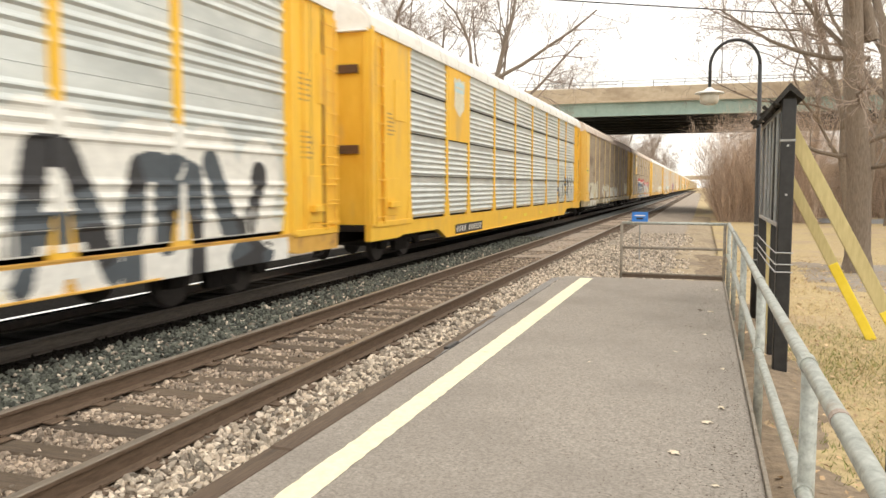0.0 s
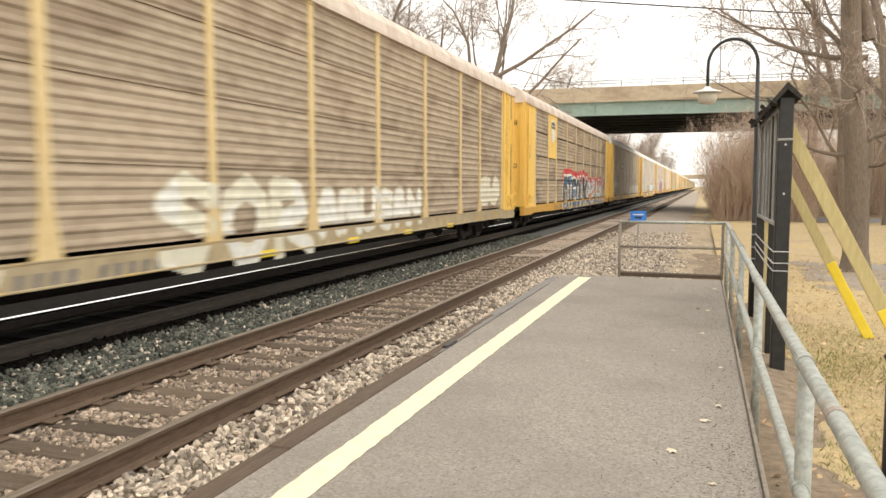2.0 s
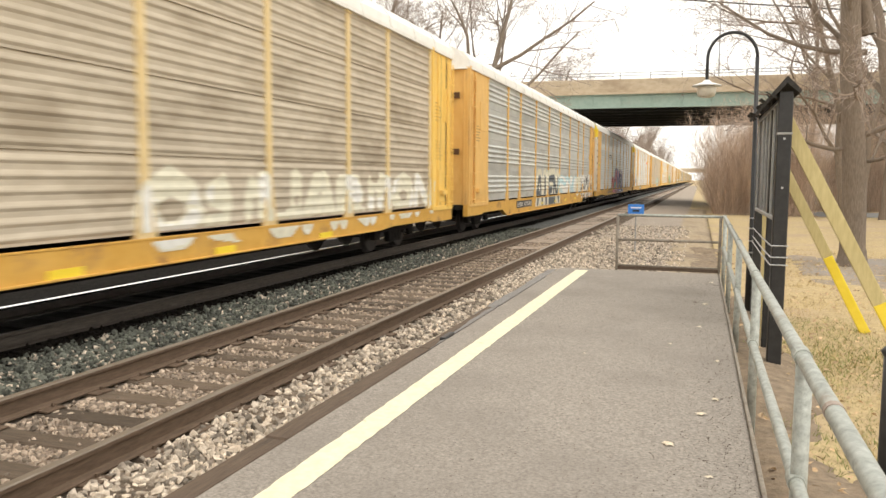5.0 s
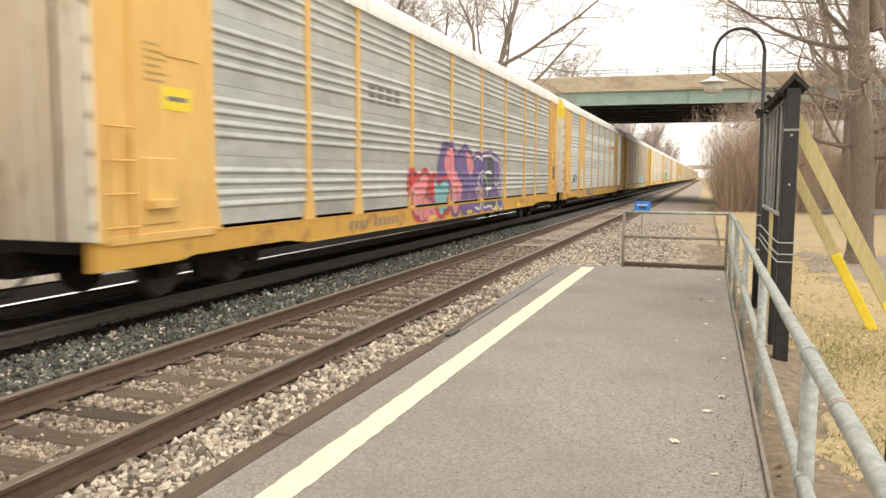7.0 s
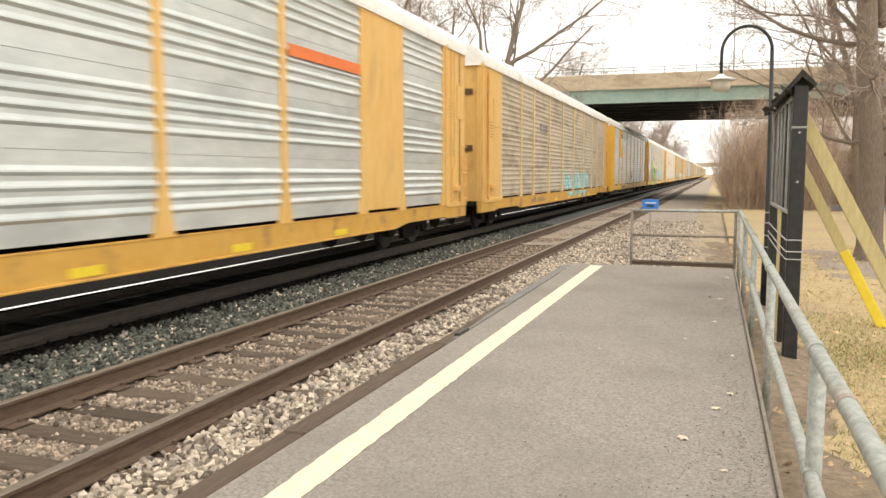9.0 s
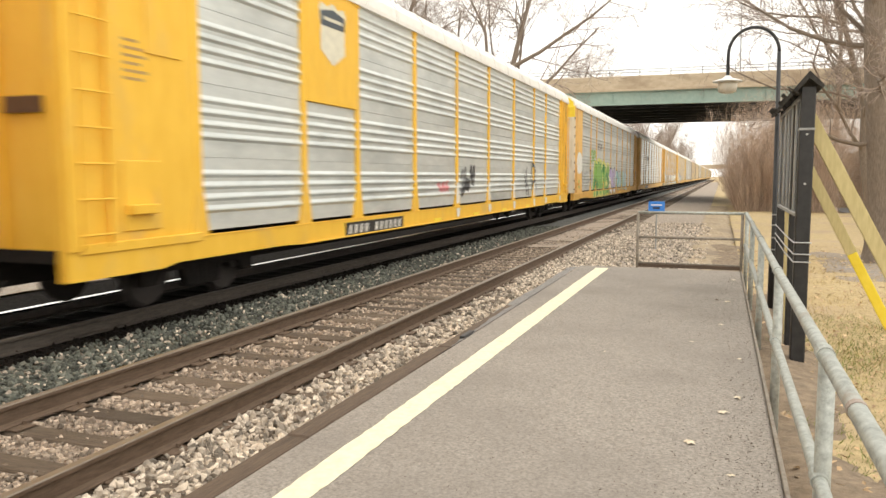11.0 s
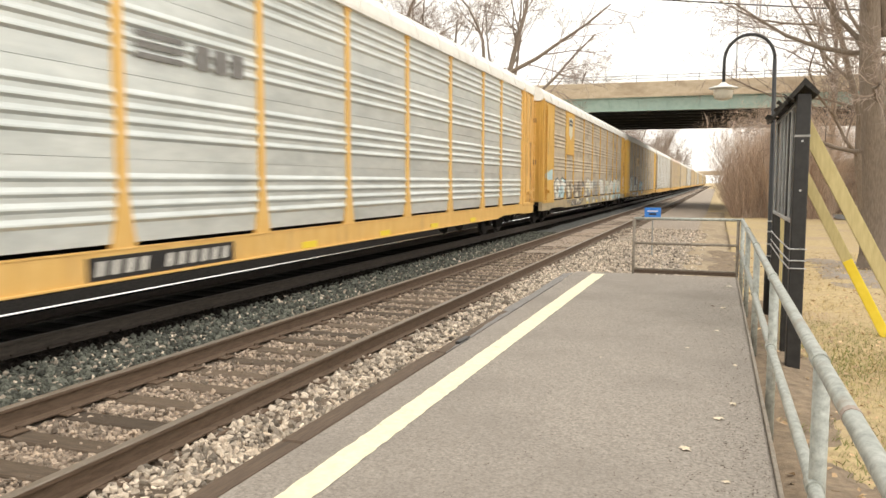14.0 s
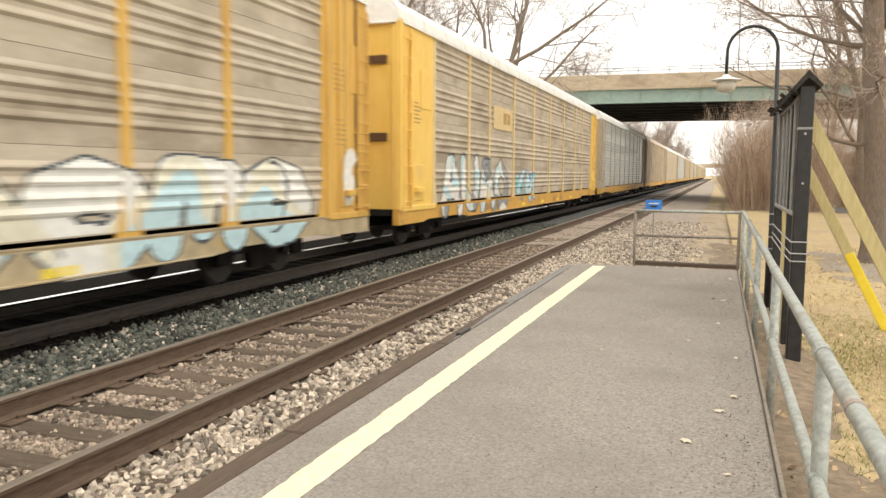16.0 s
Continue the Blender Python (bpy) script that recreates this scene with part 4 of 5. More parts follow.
def panel_mesh(length, dense, material, tiers=1):
    def build():
        prof = []
        for k in range(tiers):
            prof += [(d, z + k * TIER) for z, d in RIBS[dense]] + [(-0.03, TIER * (k + 1) - SEAMS[dense] + 0.001), (-0.03, TIER * (k + 1) - 0.001)]
        prof += [(-0.05, TIER * tiers - 0.001), (-0.05, 0.0)]
        return Shape().extrude(prof, 0.0, length).data("panel", material)
    return cached(("panel", round(length, 3), dense, material.name, tiers), build)


def surface(s, z, dense):
    """How far the car's side stands out at a place along it and a height."""
    if z < PANEL_Z0:
        return 0.06
    for p in POSTS:
        if abs(s - p) < 0.1:
            return 0.045
    if s < END or s > POSTS[-1]:
        return 0.058
    f = (z - PANEL_Z0) % TIER
    prof = RIBS[dense]
    return float(np.interp(f, [a for a, _ in prof], [b for _, b in prof]))


FORMS = {   # strokes of letter-like graffiti forms, in a unit box
    "T": (((0, 1), (1, 1)), ((0.5, 1), (0.45, 0))), "E": (((1, 1), (0, 0.95), (0, 0), (1, 0.05)), ((0, 0.5), (0.8, 0.5))), "I": (((0.5, 0), (0.5, 1)),),
    "O": (((0.5, 1), (0.1, 0.8), (0, 0.4), (0.3, 0), (0.7, 0), (1, 0.4), (0.9, 0.8), (0.5, 1)),), "U": (((0, 1), (0, 0.3), (0.3, 0), (0.7, 0), (1, 0.3), (1, 1)),),
    "K": (((0.05, 0), (0, 1)), ((1, 0.95), (0.1, 0.45), (0.6, 0.3), (1, 0))), "N": (((0, 0), (0, 1), (1, 0.05), (1, 1)),), "A": (((0, 0), (0.35, 1), (0.65, 1), (1, 0)), ((0.2, 0.4), (0.8, 0.4))),
    "V": (((0, 1), (0.25, 0.35), (0.6, 0.2), (0.95, 0.9)), ((0.6, 0.2), (0.3, 0), (1.0, 0.0))), "S": (((1, 0.85), (0.5, 1), (0.05, 0.75), (0.9, 0.4), (0.6, 0), (0, 0.1)),),
    "G": (((0.9, 0.85), (0.4, 1), (0, 0.6), (0.2, 0.1), (0.8, 0.05), (1, 0.45), (0.55, 0.45)),), "H": (((0, 0), (0, 1)), ((1, 0), (1, 1)), ((0, 0.5), (1, 0.55))),
    "R": (((0, 0), (0, 1), (0.7, 0.95), (0.85, 0.65), (0.1, 0.45), (1, 0)),), "M": (((0, 0), (0.1, 0.95), (0.45, 1), (0.5, 0.3), (0.6, 1), (0.95, 0.9), (1, 0)),),
}


def patches(full):
    """The connected patches of painted cells; specks are left out."""
    left = set(zip(*(a.tolist() for a in np.nonzero(full))))
    found = []
    while left:
        todo, patch = [left.pop()], []
        while todo:
            i, j = todo.pop()
            patch.append((i, j))
            for q in ((i + 1, j), (i - 1, j), (i, j + 1), (i, j - 1)):
                if q in left:
                    left.remove(q)
                    todo.append(q)
        if len(patch) > 12:
            found.append(patch)
    return found


def spray_piece(car, dense, s0, s1, z0, z1, letters, stroke, rim, fills, halo=None, halo_w=0.0, seed=0, jag=0.12, skip=0.0, label="", crown=False, word=""):
    """Spray-painted shapes that lie on the sheet's ribs: strokes, a rim and a halo, as paint of its own thickness."""
    r = random.Random(seed)
    segs = []
    letters = len(word) or letters
    w = (s1 - s0) / letters
    for k, form in enumerate(word):
        lift, lean = r.uniform(-0.06, 0.06), r.uniform(-0.12, 0.12)
        for line in FORMS[form]:
            pts = [(s0 + w * (k + 0.12 + 0.76 * (x + lean * (y - 0.5))), z0 + stroke + (z1 - z0 - 2 * stroke) * (y * 0.94 + 0.03 + lift)) for x, y in line]
            segs += [(*p, *q) for p, q in zip(pts, pts[1:])]
    for k in range(0 if word else letters):
        hgt = z1 - z0 - 2 * stroke
        for _ in range(r.choice((3, 3, 4))):
            a = (r.uniform(0.0, 0.9), r.uniform(0.0, 0.25) if r.random() < 0.6 else r.uniform(0.3, 0.7))
            c = (r.uniform(-0.1, 1.1), r.uniform(0.2, 0.8))
            b = (r.uniform(0.0, 1.0), r.uniform(0.7, 1.0) if r.random() < 0.7 else r.uniform(0.0, 0.4))
            last = None
            for n in range(6):
                t = n / 5
                q = tuple((1 - t) ** 2 * a[i] + 2 * t * (1 - t) * c[i] + t * t * b[i] for i in (0, 1))
                q = (s0 + w * (k + q[0]), z0 + stroke + hgt * (q[1] + jag * math.sin(k * 2.1 + seed) * 0.5))
                if last:
                    segs.append((*last, *q))
                last = q
    seg = np.array(segs)
    pad = stroke + rim[1] + halo_w + 0.1
    ys = np.arange(s0 - pad, s1 + pad, 0.025)
    # heights follow the ribs so that the paint bends with the sheet
    zs = set(np.arange(max(SILL_Z0 + 0.02, z0 - pad), min(PANEL_Z1 - 0.05, z1 + pad), 0.03).round(3))
    zs = np.array(sorted(zs))
    zs = zs[(zs < SILL_Z1 - 0.01) | (zs > PANEL_Z0 + 0.01)]
    Y, Z = np.meshgrid((ys[:-1] + ys[1:]) / 2, (zs[:-1] + zs[1:]) / 2)
    dist = np.full(Y.shape, 9.0)
    for ax, ay, bx, by in seg:
        dx, dy = bx - ax, by - ay
        t = np.clip(((Y - ax) * dx + (Z - ay) * dy) / (dx * dx + dy * dy + 1e-9), 0, 1)
        dist = np.minimum(dist, np.hypot(Y - ax - t * dx, Z - ay - t * dy))
    wob = np.array([[noise.noise((a * 1.7, b * 1.7, seed * 1.3)) for a in Y[0]] for b in Z[:, 0]])
    patchy = np.array([[noise.noise((a * 0.8, b * 1.1, seed * 2.7 + 9)) for a in Y[0]] for b in Z[:, 0]])
    dist = dist + wob * min(0.07, stroke * 0.5)
    names = list(fills) + [rim[0]] + ([halo] if halo else [])
    slot = np.full(Y.shape, -1)
    if halo:
        near = dist < stroke + rim[1] + halo_w
        if crown:
            near &= Z > z0 + 0.72 * (z1 - z0)
        slot[near] = len(names) - 1
    slot[dist < stroke + rim[1]] = len(fills)
    inner = dist < stroke
    band = np.clip(((patchy + 0.45) / 0.9 * len(fills)).astype(int), 0, len(fills) - 1)
    slot[inner] = band[inner]
    # thin lines across the letters
    thin = np.full(Y.shape, 9.0)
    for _ in range(letters * 2):
        cx, cz, rad = r.uniform(s0, s1), r.uniform(z0, z1), r.uniform(0.15, 0.55)
        a0, span = r.uniform(0, 6.28), r.uniform(1.0, 3.2)
        ang = (np.arctan2(Z - cz, Y - cx) - a0) % 6.283
        ring = np.abs(np.hypot(Y - cx, (Z - cz) * 0.8) - rad)
        thin = np.minimum(thin, np.where(ang < span, ring, 9.0))
    slot[(thin < 0.022) & inner] = len(fills)
    if skip:
        slot[patchy > 0.5 - skip] = -1
    gap = Z > SILL_Z1 - 0.03
    gap &= Z < PANEL_Z0 + 0.03
    slot[gap] = -1
    for patch in patches(slot >= 0):
        sh, seen = Shape(), {}

        def out(i, j):
            if (i, j) not in seen:
                seen[(i, j)] = len(sh.v)
                sh.v.append((HALF + 0.006 + surface(ys[j], zs[i], dense), ys[j], zs[i]))
            return seen[(i, j)]

        for i, j in patch:
            sh.f.append((out(i, j), out(i, j + 1), out(i + 1, j + 1), out(i + 1, j)))
            sh.m.append(int(slot[i, j]))
        part("spray_painting", sh, [SPRAY[n] for n in names], car, label or "spray-painted graffiti shapes")


def bars(car, s0, s1, z0, z1, n, material, label, seed=1, name="lettering", proud=0.012):
    """Illegible lettering as plain bars."""
    r = random.Random(seed)
    w = (s1 - s0) / n
    me = cached(("bar", round(w, 3), round(z1 - z0, 3), material.name), lambda: Shape().box(0, 0.006, 0.1 * w, 0.8 * w, 0, z1 - z0).data(name, material))
    for i in range(n):
        if r.random() < 0.85:
            part(name, me, None, car, label, (HALF + proud, s0 + w * i, z0))


def letter_bar(material):
    """One slanted letter block."""
    x = HALF + 0.064
    return cached(("letter_bar", material.name), lambda: Shape().add([(x, y, z) for y, z in ((0, 0.03), (0.11, 0.03), (0.15, 0.2), (0.04, 0.2))], [(0, 1, 2, 3)]).data("lettering", material))


def data_mesh():
    """A few short lines of small faded lettering."""
    def build():
        s = Shape()
        for k, w in enumerate((0.34, 0.42, 0.3, 0.4, 0.36, 0.26)):
            s.box(HALF + 0.031, HALF + 0.033, 0, w, 0.09 * k, 0.09 * k + 0.035)
        return s.data("data_lettering", MARK_BROWN)
    return cached("data", build)


def grab_mesh(material):
    """One bent grab iron."""
    return cached(("grab", material.name), lambda: Shape().tube([(0, 0, 0), (0.08, 0, 0), (0.08, 0.5, 0), (0, 0.5, 0)], 0.014, 6).data("grab_iron", material))


def wheel_mesh():
    return cached("wheel", lambda: Shape().tube([(0.79, 0, 0), (0.70, 0, 0), (0.695, 0, 0), (0.67, 0, 0)], [0.41, 0.42, 0.45, 0.45], 24)
                  .tube([(-0.79, 0, 0), (-0.70, 0, 0), (-0.695, 0, 0), (-0.67, 0, 0)], [0.41, 0.42, 0.45, 0.45], 24).tube([(-0.98, 0, 0), (0.98, 0, 0)], 0.08, 10).data("wheel_set", WHEEL_STEEL))


def truck_mesh():
    def build():
        s = Shape()
        for sx in (-1, 1):
            prof = [(-1.25, 0.34), (-1.25, 0.6), (-0.6, 0.72), (0.6, 0.72), (1.25, 0.6), (1.25, 0.34), (0.98, 0.34), (0.85, 0.5), (0.42, 0.5), (0.36, 0.24), (-0.36, 0.24), (-0.42, 0.5), (-0.85, 0.5), (-0.98, 0.34)]
            x0, x1 = sx * 0.92, sx * 1.06
            n = len(prof)
            verts = [(x0, y, z) for y, z in prof] + [(x1, y, z) for y, z in prof]
            s.add(verts, [(i, (i + 1) % n, (i + 1) % n + n, i + n) for i in range(n)] + [tuple(range(n)), tuple(range(n, 2 * n))])
            for y in (-0.2, 0, 0.2):
                s.tube([(sx * 1.0, y, 0.28), (sx * 1.0, y, 0.55)], 0.075, 8)
        s.box(-0.95, 0.95, -0.25, 0.25, 0.45, 0.72, 0.03)
        return s.data("truck_frame", UNDER)
    return cached("truck", build)


def roof_mesh(material):
    half = [(1.60, 5.06), (1.60, 5.14), (1.56, 5.34), (1.38, 5.56), (1.0, 5.72), (0.5, 5.80)]
    prof = [(-x, z) for x, z in half] + [(0, 5.82)] + [(x, z) for x, z in half[::-1]] + [(1.45, 5.06), (0, 5.5), (-1.45, 5.06)]

    def build():
        s = Shape().extrude(prof, 0.02, BODY - 0.02)
        for k in range(1, 19):
            y = BODY * k / 19
            rib = [(x * 1.008, z + 0.014) for x, z in [(-x, z) for x, z in half] + [(0, 5.82)] + half[::-1]]
            s.extrude(rib, y - 0.03, y + 0.03)
        return s.data("roof", material)
    return cached(("roof", material.name), build)


def sill_mesh(material, low=0.58):
    def build():
        s = Shape()
        x0, x1 = HALF - 0.09, HALF + 0.055
        # deep in the middle, raised over the trucks
        prof = [(0.0, 1.0), (0.0, 0.64), (1.5, 0.64), (1.8, 0.69), (4.3, 0.69), (5.0, low), (BODY - 5.0, low), (BODY - 4.3, 0.69), (BODY - 1.8, 0.69), (BODY - 1.5, 0.64), (BODY, 0.64), (BODY, 1.0)]
        n = len(prof)
        s.add([(x0, y, z) for y, z in prof] + [(x1, y, z) for y, z in prof], [(i, (i + 1) % n, (i + 1) % n + n, i + n) for i in range(n)] + [tuple(range(n)), tuple(range(n, 2 * n))])
        return s.data("side_sill", material)
    return cached(("sill", material.name, low), build)


END_PIECES = (
    ("end_section", (HALF - 0.06, HALF + 0.03, 0.0, END, 0.99, 5.10, 0.01)),
    ("corner_post", (HALF + 0.031, HALF + 0.09, 0.02, 0.17, 0.97, 5.14, 0.012)),
    ("stiffener", (HALF + 0.031, HALF + 0.065, 0.66, 0.73, 1.06, 5.05, 0.008)),
    ("hatch", (HALF + 0.031, HALF + 0.05, END - 0.95, END - 0.3, 3.3, 4.2, 0.008)),
    ("hatch", (HALF + 0.031, HALF + 0.055, 0.85, 1.5, 1.15, 2.0, 0.012)),
    ("step_box", (HALF + 0.056, HALF + 0.16, 0.9, 1.35, 1.35, 1.47, 0.01)),
    ("bottom_rail", (HALF + 0.031, HALF + 0.08, 0.18, END, 0.93, 1.05, 0.01)),
)


def end_pieces(car, material, label, at, stretch=1.0):
    for i, (name, size) in enumerate(END_PIECES):
        part(name, cached(("end", i, material.name), lambda: Shape().box(*size).data(name, material)), None, car, label if i == 0 else "", at).scale = (1, stretch, 1)


def door_mesh(material):
    """The radial end door, across the car's end."""
    def build():
        prof = [(-1.5, 0.99), (-1.5, 5.06), (1.5, 5.06), (1.5, 0.99)]
        n = len(prof)
        s = Shape().add([(x, 0.05, z) for x, z in prof] + [(x, 0.15, z) for x, z in prof], [(i, (i + 1) % n, (i + 1) % n + n, i + n) for i in range(n)] + [tuple(range(n)), tuple(range(n, 2 * n))])
        return s.data("end_door", material)
    return cached(("door", material.name), build)


def roof_end_mesh(material):
    """The bowed panel that closes the roof above the end door."""
    def build():
        prof = [(-1.53, 5.062), (-1.5, 5.3), (-1.3, 5.5), (-0.7, 5.68), (0, 5.74), (0.7, 5.68), (1.3, 5.5), (1.5, 5.3), (1.53, 5.062)]
        s = Shape().extrude(prof, 0.0, 0.12)
        return s.box(-1.53, 1.53, -0.06, 0.1, 5.03, 5.06, 0.008).data("roof_end", material)
    return cached(("roofend", material.name), build)


def ladder_mesh(material, top=4.9):
    def build():
        s = Shape()
        for y in (0.0, 0.42):
            s.box(0.1, 0.13, y - 0.02, y + 0.02, 1.0, top, 0.004)
        for k in range(int((top - 1.05) / 0.4) + 1):
            s.tube([(0.13, -0.04, 1.15 + 0.4 * k), (0.13, 0.46, 1.15 + 0.4 * k)], 0.014, 6)
        return s.data("ladder", material)
    return cached(("ladder", material.name, top), build)


def post_mesh(material):
    def build():
        s = Shape().box(HALF - 0.04, HALF + 0.04, -0.085, 0.085, 0.97, 5.10, 0.012)
        s.add([(HALF - 0.03, -0.2, 0.975), (HALF - 0.03, 0.2, 0.975), (HALF + 0.042, 0.2, 0.975), (HALF + 0.042, -0.2, 0.975), (HALF - 0.03, -0.08, 1.65), (HALF - 0.03, 0.08, 1.65), (HALF + 0.042, 0.08, 1.65), (HALF + 0.042, -0.08, 1.65)],
              [(0, 1, 2, 3), (4, 5, 6, 7), (0, 1, 5, 4), (1, 2, 6, 5), (2, 3, 7, 6), (3, 0, 4, 7)])
        s.box(HALF - 0.04, HALF + 0.055, -0.1, 0.1, 5.0, 5.12, 0.01)
        return s.data("post", material)
    return cached(("post", material.name), build)


SILL_LOW = {1: 0.42, 2: 0.7, 3: 0.66, 4: 0.64, 5: 0.46, 9: 0.66, 10: 0.62, 11: 0.62, 12: 0.62}   # depth of the side sill below the floor, by car


def carrier(index, sheet_mat, dense, yellow, roof_mat, sill_mat, label, white_end=False, near=True, plates=()):
    """One enclosed car carrier, 28.7 m long; its origin is at the leading end on the rail."""
    car = tagged(empty("car_carrier"), label, "railcar", "railcars of the freight train")
    part("roof", roof_mesh(roof_mat), None, car, "ribbed curved roof")
    low = SILL_LOW.get(index, 0.6)
    sill = sill_mesh(sill_mat, low)
    part("side_sill", sill, None, car)
    part("sill_lip", cached(("lip", sill_mat.name, low), lambda: Shape().box(HALF + 0.056, HALF + 0.09, 5.05, BODY - 5.05, low, low + 0.03, 0.006).data("sill_lip", sill_mat)), None, car)
    part("sill_flange", cached(("flange", sill_mat.name), lambda: Shape().box(HALF + 0.056, HALF + 0.064, 0.0, BODY, 0.985, 1.012, 0.003).data("sill_flange", sill_mat)), None, car)
    other = part("side_sill", sill, None, car)
    other.matrix_basis = pose(0, BODY, 0, 0, 0, 180)
    part("underframe", cached("frame", lambda: Shape().box(-1.45, 1.45, 0.05, BODY - 0.05, 0.84, 0.985).box(-0.25, 0.25, 0.0, BODY, 0.5, 0.84)
                              .box(-1.44, -1.40, 0.1, BODY - 0.1, 0.98, 5.08).data("underframe", UNDER)), None, car, "grimy black underframe")
    part("draft_beam", cached("draft_beam", lambda: Shape().box(-0.35, 0.35, 5.2, BODY - 5.2, 0.38, 0.6, 0.03).data("draft_beam", UNDER)), None, car)
    part("brake_box", cached("brake_box", lambda: Shape().box(-1.0, 0.2, 9.0, 11.5, 0.42, 0.84, 0.03).data("brake_box", UNDER)), None, car)
    part("air_tank", cached("air_tank", lambda: Shape().box(-1.2, -0.4, 15, 18.5, 0.44, 0.84, 0.03).data("air_tank", UNDER)), None, car)
    far_side = cached(("far", sheet_mat.name), lambda: Shape().box(-HALF, -1.45, END, BODY - END_BACK, 0.99, 5.10).data("far_side", sheet_mat))
    part("far_side", far_side, None, car)
    for flip in (False, True):
        end_pieces(car, yellow, "plain yellow end section", (0, BODY - END_BACK if flip else 0, 0), END_BACK / END if flip else 1.0)
        door_mat = WHITE_END if white_end else yellow
        d = part("end_door", door_mesh(door_mat), None, car, "chalky white end door" if white_end else "yellow end door")
        e = part("roof_end", roof_end_mesh(YELLOW_POLY if white_end and not flip else roof_mat), None, car, "bright yellow roof end" if white_end and not flip else "whitish curved roof end")
        if flip:
            e.matrix_basis = pose(0, BODY, 0, 0, 0, 180)
        l = part("ladder", ladder_mesh(yellow, 2.3 if white_end else 4.9), None, car)
        h = part("end_section", cached(("endfar", yellow.name), lambda: Shape().box(-HALF, -HALF + 0.06, 0, END, 0.99, 5.1).data("end_section", yellow)), None, car)
        for z in (2.5, 4.18) if index not in (4, 6, 7, 10, 11) else ():
            part("slot", cached("slot", lambda: Shape().box(0.75, 1.28, -0.004, 0.047, 0, 0.18, 0.004).data("slot", SLOT)), None, d, "dark handhold slot", (0, 0, z))
        for x in (-1.44, -0.75, -0.03, 0.6, 1.4):
            part("batten", cached(("batten", door_mat.name), lambda: Shape().box(0, 0.06, 0.0, 0.048, 1.0, 5.0, 0.01).data("batten", door_mat)), None, d, at=(x, 0, 0))
        if flip:
            # the trailing end mirrors the leading one
            part("seam", cached("seam", lambda: Shape().box(HALF + 0.032, HALF + 0.036, 0, 0.07, 1.06, 5.04).data("seam", SLOT)), None, car, "dark rusty door seam", (0, BODY - 0.52, 0))
            h.location, h.scale = (0, BODY - END_BACK, 0), (1, END_BACK / END, 1)
            d.matrix_basis = pose(0, BODY, 0, 0, 0, 180)
            l.location = (HALF - 0.02, BODY - 0.5, 0)
        else:
            l.location = (HALF - 0.02, 0.2, 0)
        if white_end and not flip:
            part("hood", cached("hood", lambda: Shape().box(-1.5, 1.5, -0.02, 0.04, 4.5, 5.02, 0.015).box(HALF - 0.3, HALF + 0.07, -0.045, 0.05, 4.5, 5.12, 0.02).data("hood", YELLOW_POLY)), None, car, "bright yellow end hood")
            part("corner_strip", cached("corner", lambda: Shape().box(HALF - 0.35, HALF + 0.10, -0.05, 0.02, 1.0, 4.6, 0.01).data("corner_strip", WHITE_END)), None, car, "chalky white corner strip")
            for k in range(9):
                part("hinge", cached("hinge", lambda: Shape().box(HALF + 0.06, HALF + 0.115, -0.065, -0.03, 0, 0.06, 0.008).tube([(HALF + 0.1, -0.05, -0.04), (HALF + 0.1, -0.05, 0.1)], 0.01, 6).data("hinge", DULL_PIPE)), None, car, "dull rusty door hinge", (0, 0, 1.15 + 0.42 * k))
            part("panel_seam", cached("panel_seam", lambda: Shape().box(HALF - 0.42, HALF - 0.37, -0.03, 0.06, 1.0, 4.5).data("panel_seam", SLOT)), None, car, "dark seam beside the corner strip")
        t = part("truck", truck_mesh(), None, car, "grimy black truck", (0, BODY - 2.95 if flip else 2.95, 0))
        for y in (-0.86, 0.86):
            part("wheel_set", wheel_mesh(), None, t, at=(0, y, 0.45))
        c = part("coupler", cached("coupler", lambda: Shape().box(-0.12, 0.12, -0.5, 0.3, 0.62, 0.85, 0.03).box(-0.17, 0.17, -0.5, -0.28, 0.58, 0.9, 0.04).tube([(0.5, 0.1, 0.6), (0.5, -0.2, 0.36), (0.45, -0.48, 0.34)], 0.03, 6).data("coupler", UNDER)), None, car, "black knuckle coupler and air hose")
        if flip:
            c.matrix_basis = pose(0, BODY, 0, 0, 0, 180)
    post_mat = CREAM_POST if sheet_mat in (TAN_PALE, TAN_SHEET) and index != 12 else yellow
    for p in POSTS:
        part("post", post_mesh(post_mat), None, car, at=(0, p, 0))
    for b, ln in enumerate(BAYS):
        y0 = POSTS[b] + 0.07
        kind = dict(plates).get(b)
        if kind == "full":
            part("plate", cached(("plate", yellow.name, b), lambda: Shape().box(HALF - 0.03, HALF + 0.045, 0, ln - 0.14, PANEL_Z0 + 0.005, PANEL_Z1 - 0.02, 0.01).data("plate", yellow)), None, car, "plain yellow side plate", (0, y0, 0))
            continue
        if near:
            for k in range(4):
                if kind == "logo" and k > 1:
                    continue
                part("panel", panel_mesh(ln - 0.14, dense, sheet_mat), None, car, at=(HALF, y0, PANEL_Z0 + k * TIER))
            if kind == "logo":
                part("plate", cached(("logoplate", yellow.name), lambda: Shape().box(HALF - 0.03, HALF + 0.05, 0, ln - 0.14, PANEL_Z0 + 2 * TIER, PANEL_Z1 - 0.02, 0.01).data("plate", yellow)), None, car, "yellow emblem plate", (0, y0, 0))
        else:
            part("panel", panel_mesh(ln - 0.14, dense, sheet_mat, 4), None, car, at=(HALF, y0, PANEL_Z0))
